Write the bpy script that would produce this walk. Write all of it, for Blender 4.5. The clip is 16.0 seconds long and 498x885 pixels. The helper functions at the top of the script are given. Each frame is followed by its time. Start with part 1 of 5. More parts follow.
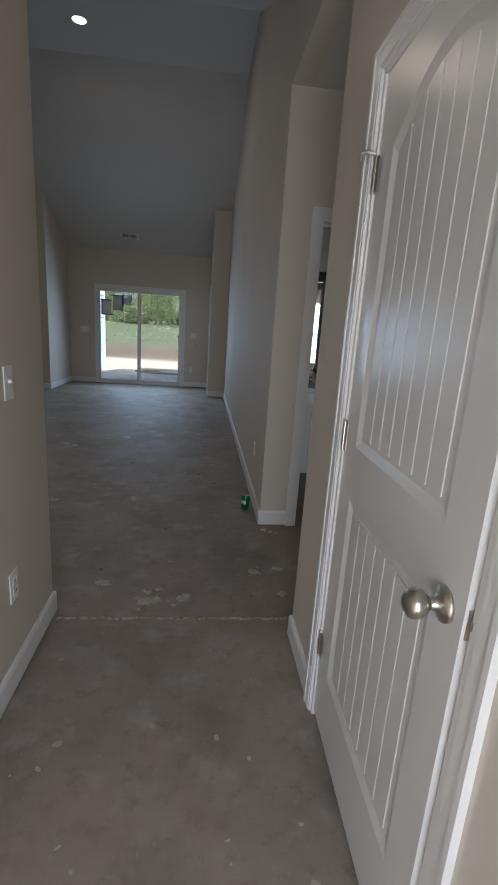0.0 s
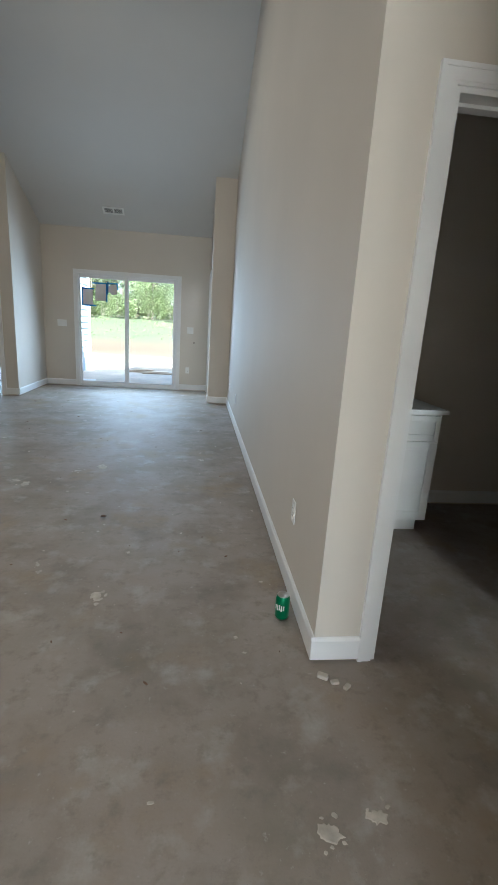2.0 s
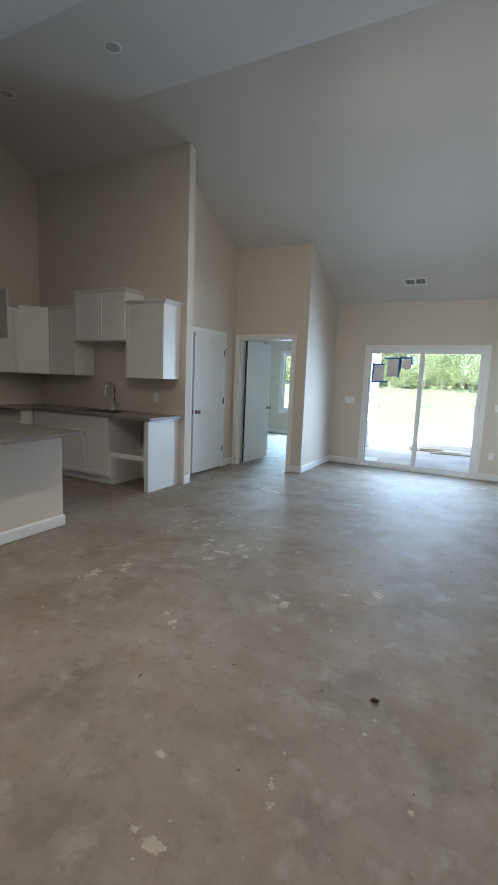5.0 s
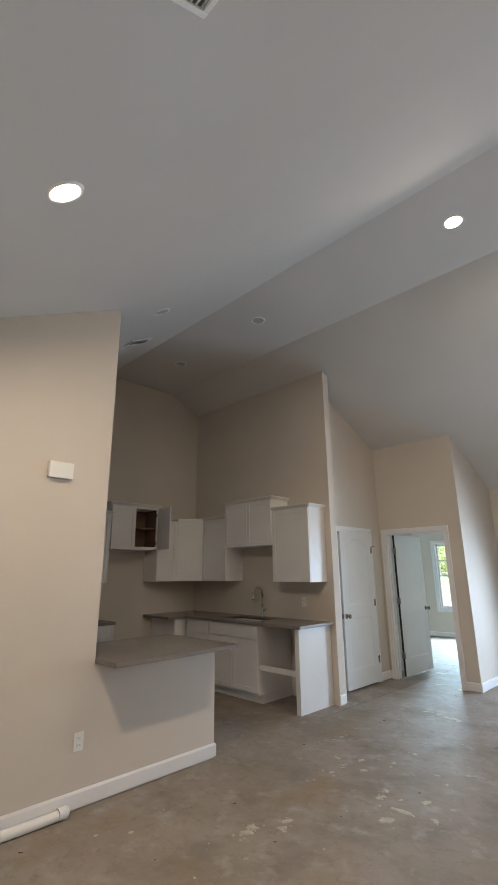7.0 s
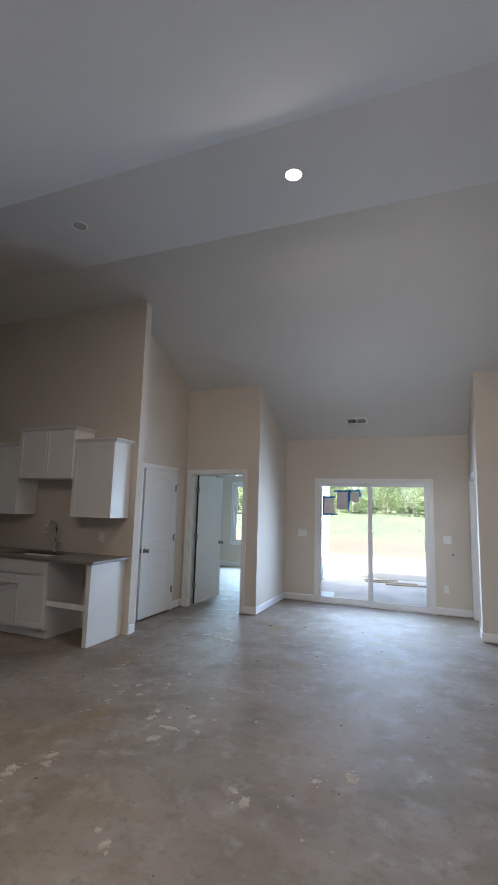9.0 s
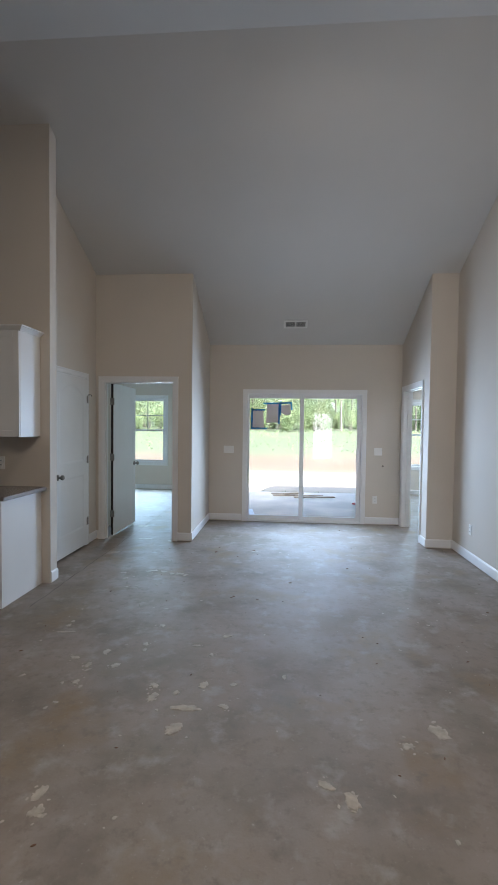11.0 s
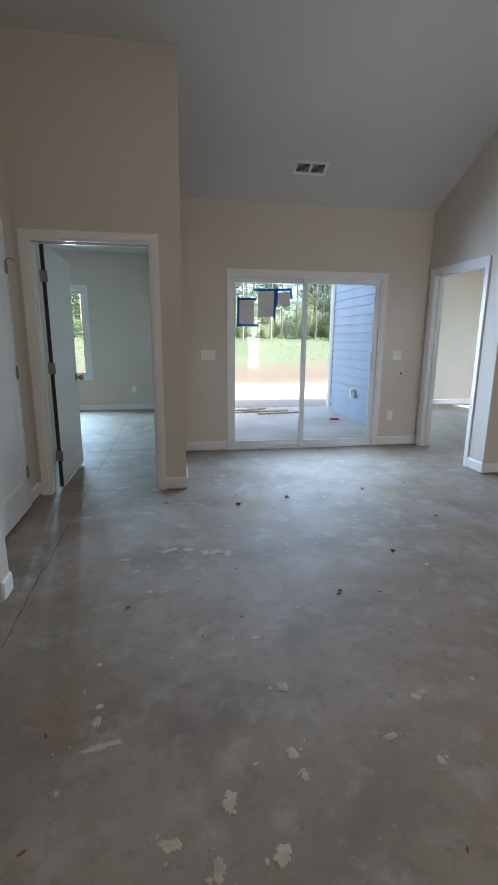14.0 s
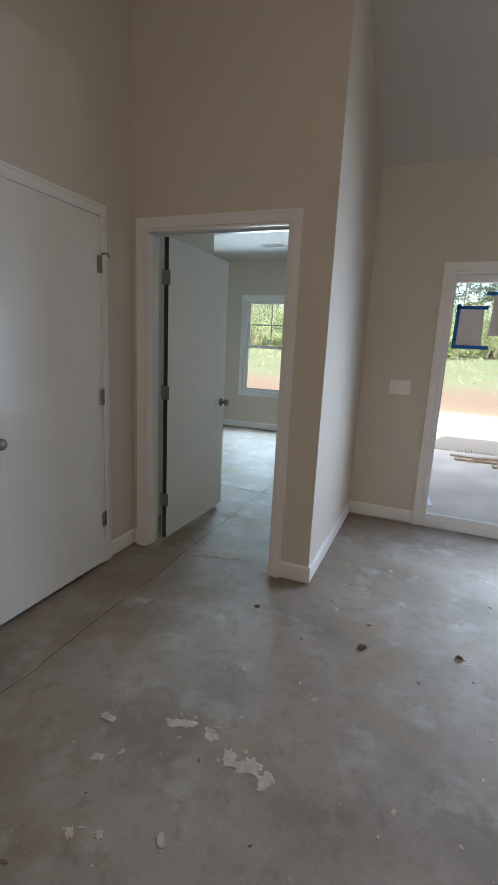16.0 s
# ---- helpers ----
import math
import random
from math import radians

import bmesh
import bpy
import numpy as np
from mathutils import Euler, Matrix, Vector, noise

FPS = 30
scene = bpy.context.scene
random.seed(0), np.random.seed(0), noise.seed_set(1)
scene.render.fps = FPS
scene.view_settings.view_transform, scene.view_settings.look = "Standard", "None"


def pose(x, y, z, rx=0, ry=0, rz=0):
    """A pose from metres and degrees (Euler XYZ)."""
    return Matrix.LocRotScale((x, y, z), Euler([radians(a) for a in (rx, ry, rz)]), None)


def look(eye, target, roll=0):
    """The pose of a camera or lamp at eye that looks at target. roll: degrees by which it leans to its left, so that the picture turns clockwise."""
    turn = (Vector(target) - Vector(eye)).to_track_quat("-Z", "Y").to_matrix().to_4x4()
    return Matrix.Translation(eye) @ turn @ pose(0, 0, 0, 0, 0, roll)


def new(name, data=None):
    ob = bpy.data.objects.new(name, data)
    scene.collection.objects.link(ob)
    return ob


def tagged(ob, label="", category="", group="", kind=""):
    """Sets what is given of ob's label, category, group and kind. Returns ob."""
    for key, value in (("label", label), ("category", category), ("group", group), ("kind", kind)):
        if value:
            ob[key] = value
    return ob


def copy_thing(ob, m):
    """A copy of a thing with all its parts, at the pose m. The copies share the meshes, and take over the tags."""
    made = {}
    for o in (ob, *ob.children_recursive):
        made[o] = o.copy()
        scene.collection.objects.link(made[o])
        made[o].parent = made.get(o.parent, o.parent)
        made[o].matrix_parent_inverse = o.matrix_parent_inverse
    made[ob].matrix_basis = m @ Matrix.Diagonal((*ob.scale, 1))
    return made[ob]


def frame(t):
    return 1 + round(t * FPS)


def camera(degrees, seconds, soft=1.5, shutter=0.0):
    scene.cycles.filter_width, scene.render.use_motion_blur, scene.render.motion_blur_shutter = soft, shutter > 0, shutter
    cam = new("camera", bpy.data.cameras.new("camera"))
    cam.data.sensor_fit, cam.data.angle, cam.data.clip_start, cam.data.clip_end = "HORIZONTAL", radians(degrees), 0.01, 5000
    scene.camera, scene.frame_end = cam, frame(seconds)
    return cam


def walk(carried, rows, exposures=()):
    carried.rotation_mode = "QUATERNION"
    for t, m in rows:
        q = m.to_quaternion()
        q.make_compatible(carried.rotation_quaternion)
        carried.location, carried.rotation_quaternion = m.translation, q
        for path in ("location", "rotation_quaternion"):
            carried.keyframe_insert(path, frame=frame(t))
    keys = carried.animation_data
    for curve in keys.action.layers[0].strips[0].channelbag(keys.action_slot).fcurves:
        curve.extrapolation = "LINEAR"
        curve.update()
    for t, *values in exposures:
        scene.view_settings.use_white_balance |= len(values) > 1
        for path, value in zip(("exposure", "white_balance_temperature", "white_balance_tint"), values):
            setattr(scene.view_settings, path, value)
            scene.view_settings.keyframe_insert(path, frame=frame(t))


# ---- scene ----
cam = camera(57.0, 16.0)
# seconds, stops, kelvin, tint
EXPOSURES = [(0, 1.05, 5500, 7), (1, 1.85, 5600, 5), (1.5, 2.3, 5450, 1), (2.5, 2.65, 5350, 0), (3.5, 2.75, 5100, -4), (4.2, 2.65, 5100, -2), (6.5, 3.0, 6300, 9), (7.5, 2.9, 5600, 7), (9, 2.55, 5500, 9), (9.7, 2.65, 5500, 9), (12.5, 2.15, 5500, 7), (13.5, 2.1, 5550, 8), (14.5, 2.35, 5600, 5), (15, 2.15, 5600, 4), (16, 2.15, 6150, 10)]
PATH = [
    (0, (0.057, -0.121, 1.361), (0.276, 1.807, 0.878), 3.8),
    (0.5, (0.052, 0.23, 1.358), (0.178, 2.164, 0.865), 3.1),
    (1, (0.077, 0.627, 1.338), (0.206, 2.563, 0.856), 3.0),
    (1.5, (0.033, 0.99, 1.33), (0.227, 2.921, 0.846), 3.2),
    (2, (0.007, 1.353, 1.31), (0.242, 3.275, 0.81), 3.7),
    (2.5, (-0.036, 1.682, 1.331), (0.151, 3.606, 0.82), 3.6),
    (3, (-0.094, 1.933, 1.348), (-0.118, 3.872, 0.858), 3.0),
    (3.5, (-0.15, 2.128, 1.385), (-0.46, 4.044, 0.904), 3.1),
    (4, (-0.224, 2.318, 1.384), (-0.813, 4.168, 0.901), 3.7),
    (6.5, (-0.275, 2.307, 1.498), (-1.542, 3.813, 1.853), -0.6),
    (7, (-0.308, 2.251, 1.505), (-1.664, 3.619, 2.045), -0.5),
    (7.5, (-0.302, 2.227, 1.534), (-1.579, 3.627, 2.172), -0.8),
    (8, (-0.268, 2.258, 1.559), (-1.319, 3.845, 2.172), 0.2),
    (8.5, (-0.246, 2.317, 1.549), (-1.072, 4.07, 2.045), 2.1),
    (9, (-0.314, 2.4, 1.559), (-1.058, 4.236, 1.832), 1.6),
    (9.5, (-0.455, 2.545, 1.501), (-1.108, 4.432, 1.607), 1.3),
    (12, (-2.358, 3.558, 1.473), (-2.145, 5.543, 1.348), -0.4),
    (12.5, (-2.587, 3.838, 1.444), (-2.226, 5.797, 1.261), -0.9),
    (13, (-2.767, 4.143, 1.396), (-2.315, 6.071, 1.122), -0.9),
    (13.5, (-2.856, 4.51, 1.36), (-2.455, 6.435, 0.997), -0.1),
    (14, (-2.847, 4.899, 1.323), (-2.527, 6.822, 0.875), 0.4),
    (14.5, (-2.742, 5.273, 1.319), (-2.525, 7.201, 0.834), 0.8),
    (15, (-2.613, 5.673, 1.348), (-2.583, 7.61, 0.849), 1.8),
    (15.5, (-2.385, 6.051, 1.364), (-2.691, 7.972, 0.897), 2.4),
    (16, (-2.183, 6.343, 1.4), (-2.902, 8.161, 0.98), 2.8),
]
walk(cam, [(t, look(eye, target, roll)) for t, eye, target, roll in PATH], EXPOSURES)

# ---- world, sun, large lights ----
world = bpy.data.worlds.new("sky")
scene.world = world
world.use_nodes = True
wn = world.node_tree
sky = wn.nodes.new("ShaderNodeTexSky")
sky.sky_type, sky.sun_disc, sky.sun_elevation, sky.sun_rotation = "NISHITA", False, radians(48.5), radians(131)
sky.dust_density = 3.0
wn.links.new(sky.outputs[0], wn.nodes["Background"].inputs[0])
wn.nodes["Background"].inputs[1].default_value = 0.15
sun_data = bpy.data.lights.new("sun", "SUN")
sun_data.energy, sun_data.angle, sun_data.color = 5.0, radians(0.5), (1, 0.95, 0.87)
sun = new("sun", sun_data)
sun.matrix_world = look((8, -7, 12), (0, 0, 0))


def area(name, eye, target, w, h, watts, colour=(0.93, 0.97, 1.0)):
    d = bpy.data.lights.new(name, "AREA")
    d.shape, d.size, d.size_y, d.energy, d.color = "RECTANGLE", w, h, watts, colour
    ob = new(name, d)
    ob.matrix_world = look(eye, target)
    return ob


# stand-in sky light in the openings
def opening_spot(name, eye, target, watts, colour):
    d = bpy.data.lights.new(name, "SPOT")
    d.energy, d.color, d.spot_size, d.spot_blend, d.shadow_soft_size = watts, colour, radians(160), 1.0, 0.0
    ob = new(name, d)
    ob.matrix_world = look(eye, target)
    return ob


for i in range(6):
    for k in range(4):
        x, z = -1.74 + 0.235 * i, 0.75 + 0.35 * k
        opening_spot("daylight_slider", (x, 10.2, z), (x, 5.2, z - 1.3), 2.4, (0.69, 0.83, 1.0))
for x, z in ((-5.08, 0.9), (-4.75, 1.0), (-4.42, 0.9), (-5.08, 1.75), (-4.75, 1.65), (-4.42, 1.75)):
    opening_spot("daylight_bedroom", (x, 13.48, z), (x + 0.4, 9.0, z - 1.0), 15, (0.66, 0.87, 1.0))
opening_spot("daylight_side_room", (1.5, 13.48, 1.4), (1.2, 9.0, 0.4), 30, (0.70, 0.90, 1.0))
# assumed, unseen side opening: lamps added to brighten the side room's far wall
for y in (11.0, 11.8):
    opening_spot("assumed_side_daylight", (4.08, y, 1.4), (0.5, y + 0.4, 0.8), 15, (0.60, 0.86, 1.0))
area("daylight_front_door", (-0.05, -1.5, 1.1), (-0.05, 3, -0.2), 0.85, 1.9, 13, (1, 0.94, 0.88))
area("daylight_front_room", (2.35, -1.55, 1.3), (2.35, 2, 0.8), 0.85, 1.4, 15, (1, 0.96, 0.92))


# ---- materials ----
def material(name, colour, rough=0.6, metal=0.0, second=None, scale=3.0, grain=0.0, grain_scale=200.0, spread=0.15, spec=0.5, contrast=(0.35, 0.7)):
    m = bpy.data.materials.new(name)
    m.use_nodes = True
    nt = m.node_tree
    b = nt.nodes["Principled BSDF"]
    b.inputs["Roughness"].default_value, b.inputs["Metallic"].default_value = rough, metal
    b.inputs["Specular IOR Level"].default_value = spec
    co = nt.nodes.new("ShaderNodeTexCoord")
    n = nt.nodes.new("ShaderNodeTexNoise")
    n.inputs["Scale"].default_value, n.inputs["Detail"].default_value = scale, 6
    nt.links.new(co.outputs["Object"], n.inputs["Vector"])
    r = nt.nodes.new("ShaderNodeValToRGB")
    other = second or tuple(c * (1 - spread) for c in colour)
    r.color_ramp.elements[0].position, r.color_ramp.elements[1].position = contrast
    r.color_ramp.elements[0].color, r.color_ramp.elements[1].color = (*other, 1), (*colour, 1)
    nt.links.new(n.outputs[0], r.inputs[0])
    nt.links.new(r.outputs[0], b.inputs["Base Color"])
    if grain:
        g = nt.nodes.new("ShaderNodeTexNoise")
        g.inputs["Scale"].default_value, g.inputs["Detail"].default_value = grain_scale, 3
        nt.links.new(co.outputs["Object"], g.inputs["Vector"])
        bump = nt.nodes.new("ShaderNodeBump")
        bump.inputs["Strength"].default_value, bump.inputs["Distance"].default_value = grain, 0.002
        nt.links.new(g.outputs[0], bump.inputs["Height"])
        nt.links.new(bump.outputs[0], b.inputs["Normal"])
    return m


def concrete_material():
    m = bpy.data.materials.new("dusty_concrete")
    m.use_nodes = True
    nt = m.node_tree
    b = nt.nodes["Principled BSDF"]
    co = nt.nodes.new("ShaderNodeTexCoord")

    def cloud(scale, detail, low, high, rough=0.6):
        n = nt.nodes.new("ShaderNodeTexNoise")
        n.inputs["Scale"].default_value, n.inputs["Detail"].default_value, n.inputs["Roughness"].default_value = scale, detail, rough
        nt.links.new(co.outputs["Object"], n.inputs["Vector"])
        r = nt.nodes.new("ShaderNodeMapRange")
        r.inputs["From Min"].default_value, r.inputs["From Max"].default_value = low, high
        nt.links.new(n.outputs[0], r.inputs["Value"])
        return r.outputs[0]

    def mix(fac, a, c):
        x = nt.nodes.new("ShaderNodeMix")
        x.data_type = "RGBA"
        nt.links.new(fac, x.inputs["Factor"])
        if isinstance(a, tuple):
            x.inputs["A"].default_value = (*a, 1)
        else:
            nt.links.new(a, x.inputs["A"])
        x.inputs["B"].default_value = (*c, 1)
        return x.outputs["Result"]

    col = mix(cloud(0.9, 8, 0.35, 0.7), (0.262, 0.214, 0.174), (0.322, 0.28, 0.25))
    col = mix(cloud(2.3, 10, 0.48, 0.74), col, (0.165, 0.138, 0.108))
    col = mix(cloud(1.25, 9, 0.48, 0.80, 0.65), col, (0.185, 0.162, 0.118))
    col = mix(cloud(5.5, 8, 0.54, 0.74), col, (0.36, 0.33, 0.295))
    col = mix(cloud(1.6, 6, 0.55, 0.75), col, (0.24, 0.175, 0.10))
    col = mix(cloud(38, 5, 0.62, 0.80, 0.7), col, (0.43, 0.41, 0.38))
    col = mix(cloud(13, 9, 0.52, 0.76, 0.7), col, (0.175, 0.15, 0.122))
    col = mix(cloud(140, 4, 0.62, 0.78), col, (0.19, 0.165, 0.14))
    nt.links.new(col, b.inputs["Base Color"])
    rr = nt.nodes.new("ShaderNodeMapRange")
    rr.inputs["To Min"].default_value, rr.inputs["To Max"].default_value = 0.60, 0.72
    nt.links.new(cloud(3.0, 6, 0.3, 0.7), rr.inputs["Value"])
    nt.links.new(rr.outputs[0], b.inputs["Roughness"])
    g = nt.nodes.new("ShaderNodeTexNoise")
    g.inputs["Scale"].default_value, g.inputs["Detail"].default_value = 90, 6
    nt.links.new(co.outputs["Object"], g.inputs["Vector"])
    bump = nt.nodes.new("ShaderNodeBump")
    bump.inputs["Strength"].default_value, bump.inputs["Distance"].default_value = 0.35, 0.002
    nt.links.new(g.outputs[0], bump.inputs["Height"])
    nt.links.new(bump.outputs[0], b.inputs["Normal"])
    return m


def sheer(m, share):
    """Lets part of the light through a thin sheet."""
    nt = m.node_tree
    b = nt.nodes["Principled BSDF"]
    t = nt.nodes.new("ShaderNodeBsdfTranslucent")
    nt.links.new(b.inputs["Base Color"].links[0].from_socket, t.inputs["Color"])
    mx = nt.nodes.new("ShaderNodeMixShader")
    mx.inputs[0].default_value = share
    nt.links.new(b.outputs[0], mx.inputs[1])
    nt.links.new(t.outputs[0], mx.inputs[2])
    nt.links.new(mx.outputs[0], nt.nodes["Material Output"].inputs["Surface"])
    return m


def leaf_material(name, a, c):
    m = material(name, a, 0.7, second=c, scale=0.5)
    return sheer(m, 0.45)


def glass_material():
    m = bpy.data.materials.new("window_glass")
    m.use_nodes = True
    b = m.node_tree.nodes["Principled BSDF"]
    b.inputs["Base Color"].default_value = (0.97, 0.99, 0.98, 1)
    b.inputs["Roughness"].default_value, b.inputs["Transmission Weight"].default_value, b.inputs["IOR"].default_value = 0.0, 1.0, 1.3
    return m


def glow_material(name, colour, strength):
    m = bpy.data.materials.new(name)
    m.use_nodes = True
    b = m.node_tree.nodes["Principled BSDF"]
    b.inputs["Emission Color"].default_value, b.inputs["Emission Strength"].default_value = (*colour, 1), strength
    return m


PAINT = material("greige_wall_paint", (0.61, 0.553, 0.48), 0.75, scale=1.2, spread=0.05, grain=0.12, grain_scale=260)
CEILING = material("flat_ceiling_white", (0.62, 0.605, 0.58), 0.9, scale=0.9, spread=0.05, grain=0.2, grain_scale=180)
TRIM = material("semigloss_white_trim", (0.78, 0.77, 0.76), 0.35, scale=2.0, spread=0.05, grain=0.04, grain_scale=120)
DOOR = material("semigloss_white_door", (0.72, 0.70, 0.68), 0.28, scale=2.5, spread=0.05, grain=0.05, grain_scale=160)
CABINET = material("white_cabinet_paint", (0.74, 0.73, 0.71), 0.4, scale=2.0, spread=0.05)
CABINET_IN = material("raw_cabinet_interior", (0.20, 0.12, 0.07), 0.7, scale=6.0, spread=0.3)
GRANITE = material("speckled_grey_granite", (0.25, 0.225, 0.205), 0.25, second=(0.13, 0.115, 0.105), scale=120.0, contrast=(0.3, 0.68))
CONCRETE = concrete_material()
PATIO = material("patio_concrete", (0.74, 0.63, 0.50), 0.85, scale=1.6, spread=0.25, grain=0.3, grain_scale=80)
NICKEL = material("brushed_nickel", (0.60, 0.56, 0.50), 0.28, 1.0, scale=40.0, spread=0.15)
DARK_METAL = material("oil_rubbed_latch", (0.16, 0.14, 0.12), 0.4, 0.9, scale=30.0)
AGED = material("aged_nickel", (0.30, 0.275, 0.25), 0.35, 1.0, scale=40.0, spread=0.2)
CHROME = material("chrome", (0.75, 0.75, 0.76), 0.1, 1.0, scale=30.0, spread=0.05)
VINYL = material("white_vinyl", (0.80, 0.80, 0.81), 0.35, scale=3.0, spread=0.04)
PLASTIC = material("white_plastic", (0.78, 0.77, 0.74), 0.4, scale=9.0, spread=0.04)
SLOT = material("dark_slot", (0.03, 0.03, 0.03), 0.7, scale=9.0)
LENS = material("frosted_unlit_lens", (0.42, 0.41, 0.39), 0.45, scale=20.0, spread=0.08)
DARK_EDGE = material("dark_door_edge", (0.045, 0.038, 0.032), 0.8, scale=12.0, spread=0.3)
FILTER = material("dark_grey_filter", (0.16, 0.155, 0.15), 0.9, scale=40.0, spread=0.3)
SIDING = material("blue_grey_siding", (0.47, 0.54, 0.62), 0.6, scale=2.0, spread=0.12, grain=0.15, grain_scale=60)


PAPER = sheer(material("masking_paper", (0.80, 0.74, 0.68), 0.85, scale=6.0, spread=0.12), 0.6)
TAPE = sheer(material("blue_painter_tape", (0.03, 0.24, 0.62), 0.6, scale=14.0, spread=0.2), 0.5)
PLASTER = material("joint_compound", (0.53, 0.47, 0.40), 0.9, scale=24.0, spread=0.3, grain=0.4, grain_scale=90)
LEAFDRY = material("dry_leaf", (0.20, 0.11, 0.06), 0.8, scale=30.0, spread=0.4)
BARK = material("pine_bark", (0.33, 0.265, 0.215), 0.9, scale=8.0, spread=0.5)
LUMBER = material("weathered_lumber", (0.58, 0.44, 0.30), 0.8, scale=7.0, spread=0.35)
GREEN_CAN = material("green_can_print", (0.01, 0.22, 0.09), 0.3, 0.5, scale=9.0, spread=0.2)
ALU = material("aluminium", (0.7, 0.7, 0.7), 0.3, 1.0, scale=20.0)
RED = material("red_plastic", (0.6, 0.06, 0.05), 0.5, scale=9.0)
MIRROR = material("mirror_silver", (0.86, 0.88, 0.87), 0.02, 1.0, scale=2.0, spread=0.01)
ROOFING = material("grey_shingles", (0.13, 0.12, 0.12), 0.9, scale=14.0, spread=0.4)
GLASS = glass_material()
LAMP = glow_material("led_disc", (1, 0.80, 0.58), 14)
NEEDLE = leaf_material("pine_needles", (0.17, 0.21, 0.12), (0.10, 0.135, 0.075))
SPRING = leaf_material("spring_leaves", (0.29, 0.335, 0.155), (0.19, 0.235, 0.10))


def ground_material():
    m = material("yard", (0.066, 0.082, 0.036), 0.95, second=(0.125, 0.10, 0.062), scale=0.35, grain=0.5, grain_scale=25, contrast=(0.4, 0.6))
    nt = m.node_tree
    b = nt.nodes["Principled BSDF"]
    grass = b.inputs["Base Color"].links[0].from_socket
    co = nt.nodes.new("ShaderNodeTexCoord")
    sep = nt.nodes.new("ShaderNodeSeparateXYZ")
    nt.links.new(co.outputs["Object"], sep.inputs[0])
    wob = nt.nodes.new("ShaderNodeTexNoise")
    wob.inputs["Scale"].default_value = 0.12
    nt.links.new(co.outputs["Object"], wob.inputs["Vector"])
    add = nt.nodes.new("ShaderNodeMath")
    add.operation = "MULTIPLY_ADD"
    nt.links.new(wob.outputs[0], add.inputs[0])
    add.inputs[1].default_value = 5.0
    nt.links.new(sep.outputs["Y"], add.inputs[2])
    ramp = nt.nodes.new("ShaderNodeValToRGB")
    mr = nt.nodes.new("ShaderNodeMapRange")
    mr.inputs["From Min"].default_value, mr.inputs["From Max"].default_value = 14, 74
    nt.links.new(add.outputs[0], mr.inputs["Value"])
    nt.links.new(mr.outputs[0], ramp.inputs[0])
    e = ramp.color_ramp.elements
    e[0].position, e[0].color = 0.0, (0.46, 0.38, 0.28, 1)
    e[1].position, e[1].color = 1.0, (0.06, 0.077, 0.032, 1)
    for p, c in ((0.12, (0.46, 0.38, 0.28)), (0.15, (0.125, 0.08, 0.05)), (0.20, (0.095, 0.052, 0.03)), (0.27, (0.105, 0.068, 0.042)), (0.32, (0.075, 0.083, 0.037)), (0.5, (0.066, 0.08, 0.034))):
        x = e.new(p)
        x.color = (*c, 1)
    mx = nt.nodes.new("ShaderNodeMix")
    mx.data_type = "RGBA"
    mx.inputs["Factor"].default_value = 0.75
    nt.links.new(grass, mx.inputs["A"])
    nt.links.new(ramp.outputs[0], mx.inputs["B"])
    nt.links.new(mx.outputs["Result"], b.inputs["Base Color"])
    return m


YARD = ground_material()


# ---- mesh helpers ----
def mesh(name, bm, mat, parent=None, label="", smooth=False):
    bmesh.ops.recalc_face_normals(bm, faces=bm.faces)
    me = bpy.data.meshes.new(name)
    bm.to_mesh(me)
    bm.free()
    me.materials.append(mat)
    if smooth:
        for p in me.polygons:
            p.use_smooth = True
    ob = new(name, me)
    if parent:
        ob.parent = parent
    if label:
        ob["label"] = label
    return ob


def part(name, bm, mat, parent, label="", smooth=False):
    return mesh(name, bm, mat, parent, label, smooth)


def thing(name, m, label, category, group="", kind=""):
    ob = new(name)
    ob.empty_display_size = 0.05
    ob.matrix_world = m
    return tagged(ob, label, category, group, kind)


def box(bm, x0, x1, y0, y1, z0, z1, bevel=0.0):
    x0, x1, y0, y1, z0, z1 = min(x0, x1), max(x0, x1), min(y0, y1), max(y0, y1), min(z0, z1), max(z0, z1)
    r = bmesh.ops.create_cube(bm, size=1.0, matrix=Matrix.Translation(((x0 + x1) / 2, (y0 + y1) / 2, (z0 + z1) / 2)) @ Matrix.Diagonal((x1 - x0, y1 - y0, z1 - z0, 1)))
    if bevel:
        es = list({e for v in r["verts"] for e in v.link_edges})
        bmesh.ops.bevel(bm, geom=es, offset=bevel, segments=2, affect="EDGES", profile=0.5)
    return bm


def cube(*a, bevel=0.0):
    return box(bmesh.new(), *a, bevel=bevel)


def prism(bm, pts, m, depth):
    """A flat outline pts (u, v) carried by m, thickened by depth along its w axis."""
    a = [bm.verts.new(m @ Vector((u, v, 0))) for u, v in pts]
    c = [bm.verts.new(m @ Vector((u, v, depth))) for u, v in pts]
    bm.faces.new(a)
    bm.faces.new(c[::-1])
    n = len(pts)
    for i in range(n):
        bm.faces.new((a[i], a[(i + 1) % n], c[(i + 1) % n], c[i]))
    return bm


